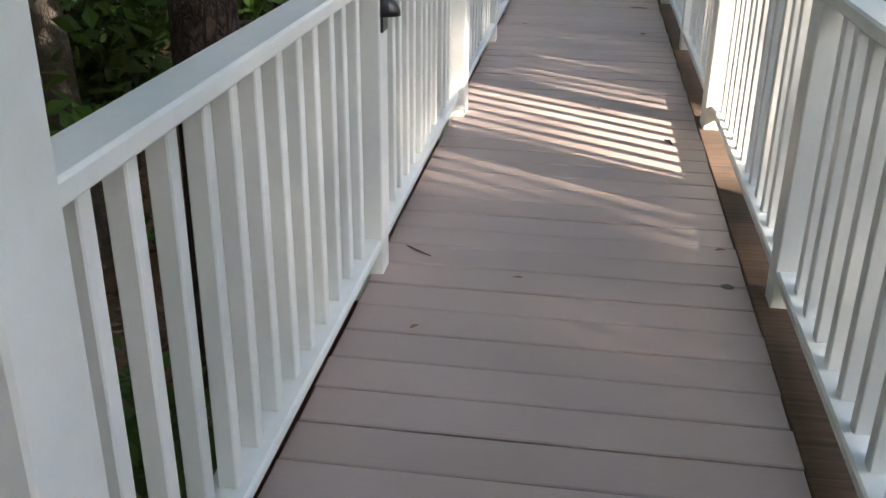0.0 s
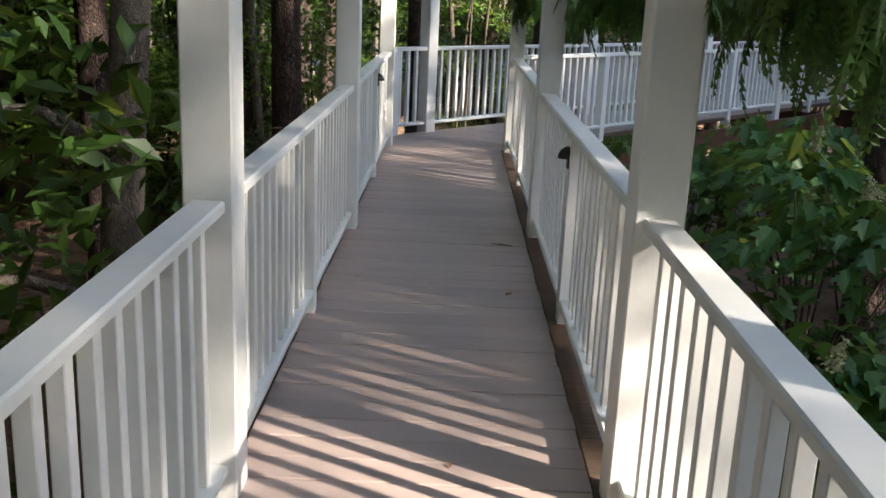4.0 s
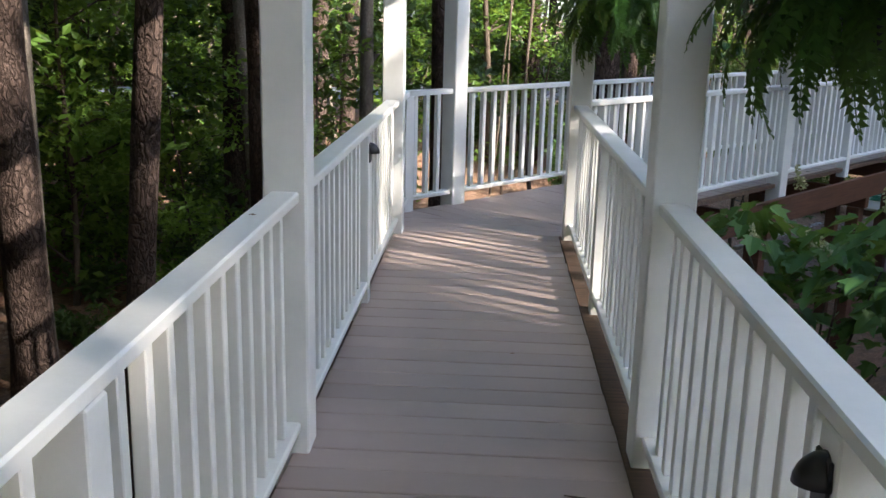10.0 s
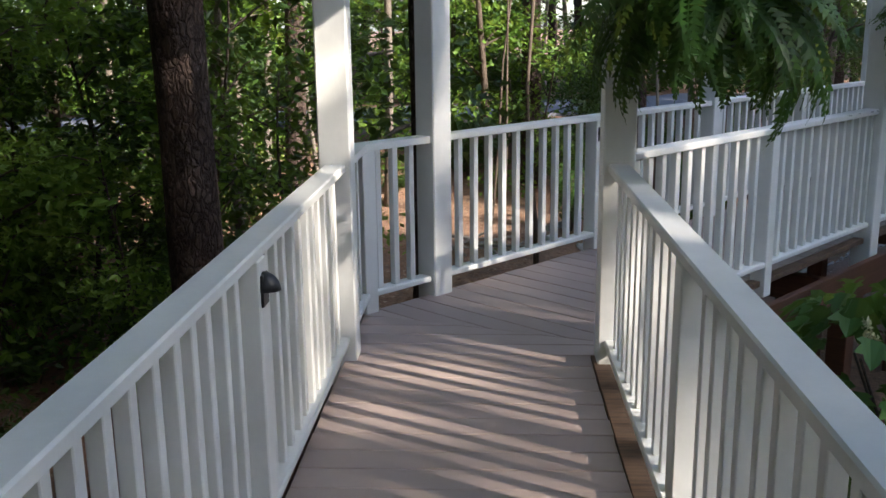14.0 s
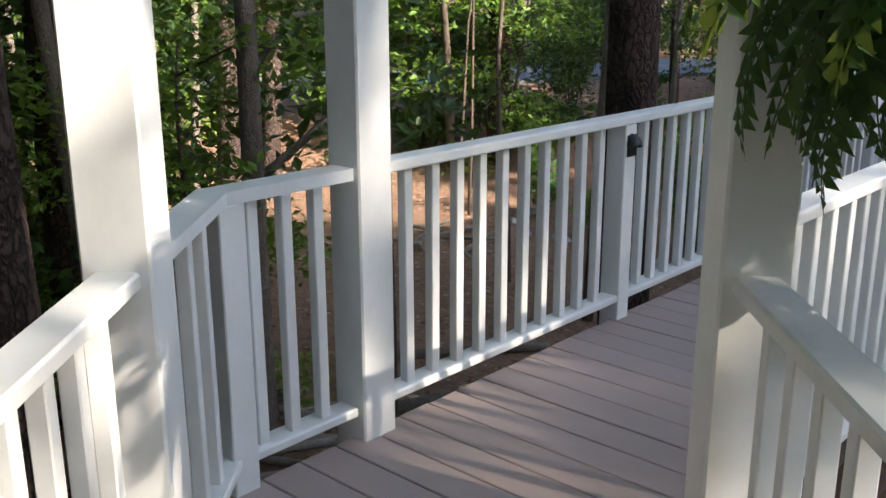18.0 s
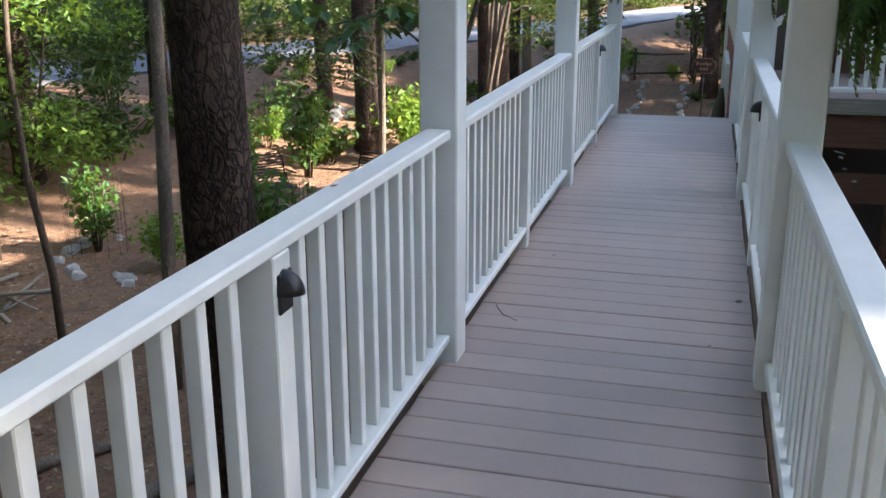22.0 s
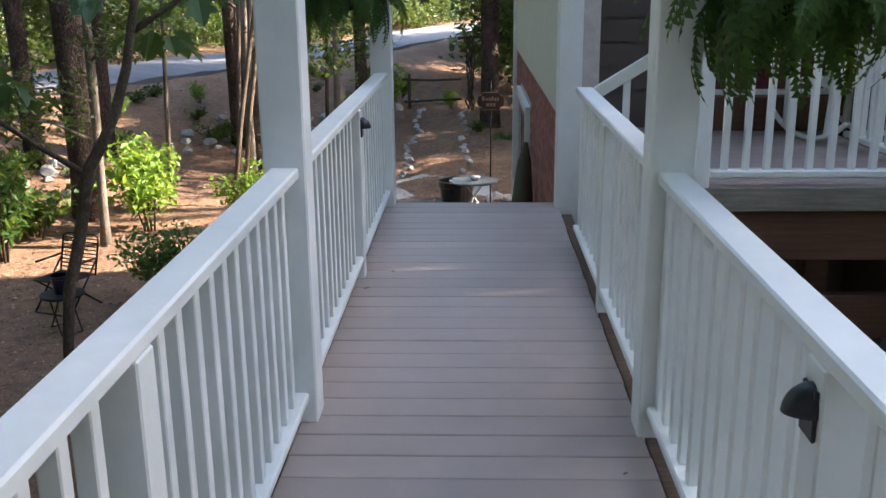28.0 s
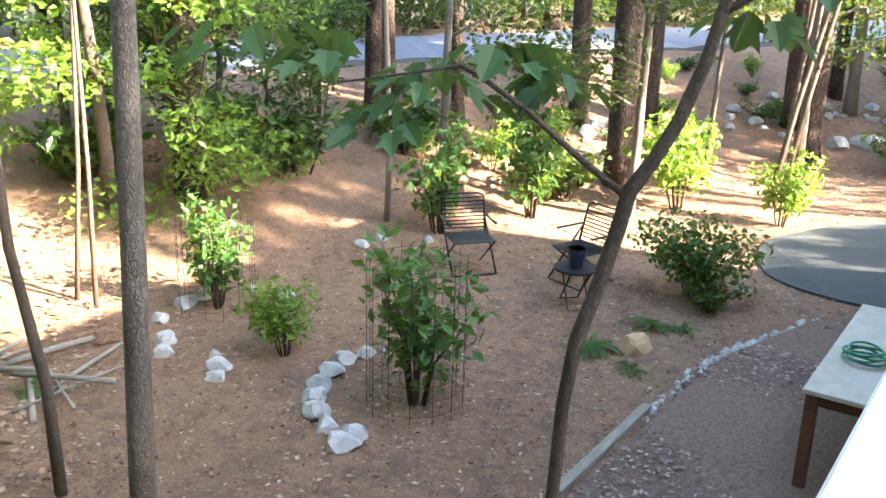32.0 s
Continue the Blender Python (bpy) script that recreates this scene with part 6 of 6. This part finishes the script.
for x, y, z, a, b, rz in ((1.26, 3.98, 0.0, 0.022, 0.018, 0), (4.07, 15.8, 0.0, 0.026, 0.016, 20), (3.46, 14.81, CAP_Z, 0.03, 0.006, 80), (3.4, 14.75, CAP_Z, 0.026, 0.007, 50), (3.27, 14.62, CAP_Z, 0.012, 0.007, 40), (3.16, 14.49, CAP_Z, 0.016, 0.008, 30)):
    bm = bmesh.new()
    ring = [(a * math.cos(k * 0.5236) * random.uniform(0.7, 1.1), b * math.sin(k * 0.5236) * random.uniform(0.7, 1.1)) for k in range(12)]
    ob = new("scuff_mark", prism("scuff_mark", ring, 0.0005, 0.0025, SCUFF))
    ob.matrix_basis = pose(x, y, z, 0, 0, rz)
    tagged(ob, "dark worn knot mark in the board", "mark", "scuff marks")


# ---- white rocking chair on the porch ----
rc = thing("rocking_chair", PB(9.95, 3.1, PZ + 0.001, 200), "white painted wooden porch rocking chair", "chair")
for sx in (-0.26, 0.26):
    put_part("rocker", bm_mesh("rocker", tube_bm([(sx, 0.45 * math.sin(a) * 1.3, 0.62 - 0.6 * math.cos(a)) for a in np.linspace(-0.7, 0.7, 9)], [0.02] * 9, 6), WHITE, True), rc)
    put_part("arm", bm_mesh("arm", box_bm(sx - 0.045, -0.28, 0.60, sx + 0.045, 0.25, 0.625, 0.006), WHITE), rc)
    put_part("front_leg", bm_mesh("front_leg", box_bm(sx - 0.022, -0.24, 0.06, sx + 0.022, -0.2, 0.6, 0.004), WHITE), rc)
    put_part("rear_post", bm_mesh("rear_post", tube_bm([(sx, 0.2, 0.06), (sx, 0.24, 0.5), (sx, 0.38, 1.1)], [0.022, 0.022, 0.018], 8), WHITE), rc)
put_part("seat", bm_mesh("seat", box_bm(-0.25, -0.25, 0.38, 0.25, 0.22, 0.41, 0.006), WHITE), rc)
put_part("headrest", bm_mesh("headrest", box_bm(-0.25, 0.345, 0.98, 0.25, 0.37, 1.08, 0.006), WHITE), rc)
for k in range(6):
    sx = -0.2 + 0.08 * k
    put_part("back_slat", bm_mesh("back_slat", tube_bm([(sx, 0.22, 0.41), (sx, 0.36, 1.0)], [0.014, 0.014], 6), WHITE), rc)

# ---- heaps of grey stone by the drainage ditch ----
rg = np.random.default_rng(44)
for k in range(90):
    t = rg.uniform(0, 1)
    x, y = 7.0 + 13 * t + rg.normal() * 0.4, 33.2 + 4.6 * t + rg.normal() * 0.35
    stone(x, y, rg.uniform(0.10, 0.24), None, "grey rip-rap stone in the drainage ditch", "ditch stones", 0.2)


# ---- deck boards ----
PITCH, GAP, THICK = 0.149, 0.005, 0.025
mit_p = (0.222, 13.094)
mit_q = (1.344, 12.69)
mn = Vector((-(mit_q[1] - mit_p[1]), mit_q[0] - mit_p[0])).normalized()
deck_a = thing("deck_1", pose(0, 0, 0), "grey-brown composite deck boards laid across the walkway", "deck", "", "structure")
deck_b = thing("deck_2", PB(0, 0), "grey-brown composite deck boards laid across the second stretch", "deck", "", "structure")
A0, A1, B0, B1 = 0.18, 1.322, -0.062, 1.13


def board_mesh(poly):
    """A board over a polygon with a small chamfer at its upper edges."""
    n = len(poly)
    cx, cy = sum(p[0] for p in poly) / n, sum(p[1] for p in poly) / n
    ins = []
    for x, y in poly:
        d = Vector((cx - x, cy - y))
        ins.append((x + math.copysign(min(0.004, abs(d.x)), d.x), y + math.copysign(min(0.004, abs(d.y)), d.y)))
    verts = [(x, y, -THICK) for x, y in poly] + [(x, y, -0.003) for x, y in poly] + [(x, y, 0) for x, y in ins]
    faces = [tuple(range(n))[::-1], tuple(range(2 * n, 3 * n))]
    for k in (0, n):
        faces += [(k + i, k + (i + 1) % n, k + n + (i + 1) % n, k + n + i) for i in range(n)]
    return mesh("board", verts, faces, DECK)


full_a = board_mesh([(A0, -PITCH / 2 + GAP / 2), (A1, -PITCH / 2 + GAP / 2), (A1, PITCH / 2 - GAP / 2), (A0, PITCH / 2 - GAP / 2)])
y = -1.0085
while y < 13.3:
    poly = [(A0, y - PITCH / 2 + GAP / 2), (A1 if y < 12.5 else 1.6, y - PITCH / 2 + GAP / 2), (A1 if y < 12.5 else 1.6, y + PITCH / 2 - GAP / 2), (A0, y + PITCH / 2 - GAP / 2)]
    cut = clip_poly(poly, *mit_p, -mn.x, -mn.y)
    if len(cut) >= 3:
        if cut == poly and y < 12.5:
            put_part("board", full_a, deck_a, pose(random.uniform(-0.003, 0.003), y, random.uniform(-0.0012, 0.0012)))
        else:
            put_part("board", board_mesh(cut), deck_a)
    y += PITCH
# the mitre line in the frame of the second stretch: x across, y along
def to_b(p):
    q = Vector(p) - K
    return (q.dot(N), q.dot(D))


mp, mq = to_b(mit_p), to_b(mit_q)
nb = Vector((-(mq[1] - mp[1]), mq[0] - mp[0])).normalized()
if nb.y < 0:
    nb = -nb
full_b = board_mesh([(B0, -PITCH / 2 + GAP / 2), (B1, -PITCH / 2 + GAP / 2), (B1, PITCH / 2 - GAP / 2), (B0, PITCH / 2 - GAP / 2)])
s = -0.9
while s < 9.70:
    edge = 1.35 if s < 0.1 else B1
    poly = [(B0, s - PITCH / 2 + GAP / 2), (edge, s - PITCH / 2 + GAP / 2), (edge, s + PITCH / 2 - GAP / 2), (B0, s + PITCH / 2 - GAP / 2)]
    cut = clip_poly(poly, *mp, nb.x, nb.y)
    if len(cut) >= 3:
        if cut == poly and 0.1 < s:
            put_part("board", full_b, deck_b, pose(random.uniform(-0.003, 0.003), s, random.uniform(-0.0012, 0.0012)))
        else:
            put_part("board", board_mesh(cut), deck_b)
    s += PITCH
# raw edge boards along the inner side of the right-hand rails
put_part("edge_board", bm_mesh("edge_board", box_bm(1.326, -1.05, -0.04, 1.43, 12.62, -0.002, 0.004), EDGE_WOOD), deck_a, None, "raw brown edge board, darkened as if in the rail's shade")
put_part("edge_board", bm_mesh("edge_board", box_bm(1.134, 0.08, -0.04, 1.2, 9.4, -0.002, 0.004), EDGE_WOOD), deck_b, None, "raw brown edge board, darkened as if in the rail's shade")


# ---- bricks ----
BL, BH, BD, JOINT = 0.203, 0.057, 0.05, 0.010


def brick_mesh(le):
    b = 0.003
    return bm_mesh("brick", box_bm(-le / 2, -BD, 0, le / 2, 0, BH, b), BRICK)


FULL_BRICK, HALF_BRICK = brick_mesh(BL), brick_mesh(BL / 2 - JOINT / 2)
n = 0
z = -1.62
row = 0
while z < BAND - 0.02:
    c = 3.64 + (0.0 if row % 2 else (BL + JOINT) / 2)
    if not row % 2:
        put_part("brick", HALF_BRICK, wall_front, pose(3.64 + BL / 4 - JOINT / 4, HS0 + 0.02 + 0.042 + random.uniform(-0.001, 0.001), z))
    while c < 5.2:
        put_part("brick", FULL_BRICK, wall_front, pose(c + BL / 2, HS0 + 0.02 + 0.042 + random.uniform(-0.0015, 0.0015), z))
        n += 1
        c += BL + JOINT
    z += BH + JOINT
    row += 1


def brick_field(along, a0, a1, z0, z1, face, openings=()):
    """Bricks of a wall joined in one mesh; along: 's' or 'c', the way the wall runs."""
    rg = np.random.default_rng(8)
    verts, faces = [], []
    z, row = z0, 0
    while z < z1 - 0.02:
        a = a0 - (BL + JOINT) * (0.5 if row % 2 else 0)
        while a < a1:
            p, q = max(a, a0), min(a + BL, a1)
            if q - p > 0.03 and not any(o[0] < q and p < o[1] and o[2] < z + BH and z < o[3] for o in openings):
                f, zt = face - 0.010 + rg.uniform(-0.0015, 0.0015), min(z + BH, z1)
                e = 0.003
                quad = [(p, face + 0.03, z), (q, face + 0.03, z), (q, face + 0.03, zt), (p, face + 0.03, zt), (p + e, f, z + e), (q - e, f, z + e), (q - e, f, zt - e), (p + e, f, zt - e)]
                b = len(verts)
                verts += [(y, x, w) if along == "s" else (x, y, w) for x, y, w in quad]
                loops = [(4, 5, 6, 7), (0, 1, 5, 4), (1, 2, 6, 5), (2, 3, 7, 6), (3, 0, 4, 7)]
                faces += [tuple(b + i for i in (lp[::-1] if along == "s" else lp)) for lp in loops]
            a += BL + JOINT
        z += BH + JOINT
        row += 1
    return mesh("brickwork", verts, faces, BRICK)


put_part("brickwork", brick_field("c", 5.36, HC1, -1.62, BAND, HS0 + 0.02), wall_front, None, "", "stuff")
put_part("brickwork", brick_field("s", HS0 + 0.13, HS1 - 0.11, -2.2, BAND - 0.002, HC0 + 0.03, [(13.8, 16.1, -2.3, 0.16)]), wall_side, None, "", "stuff")
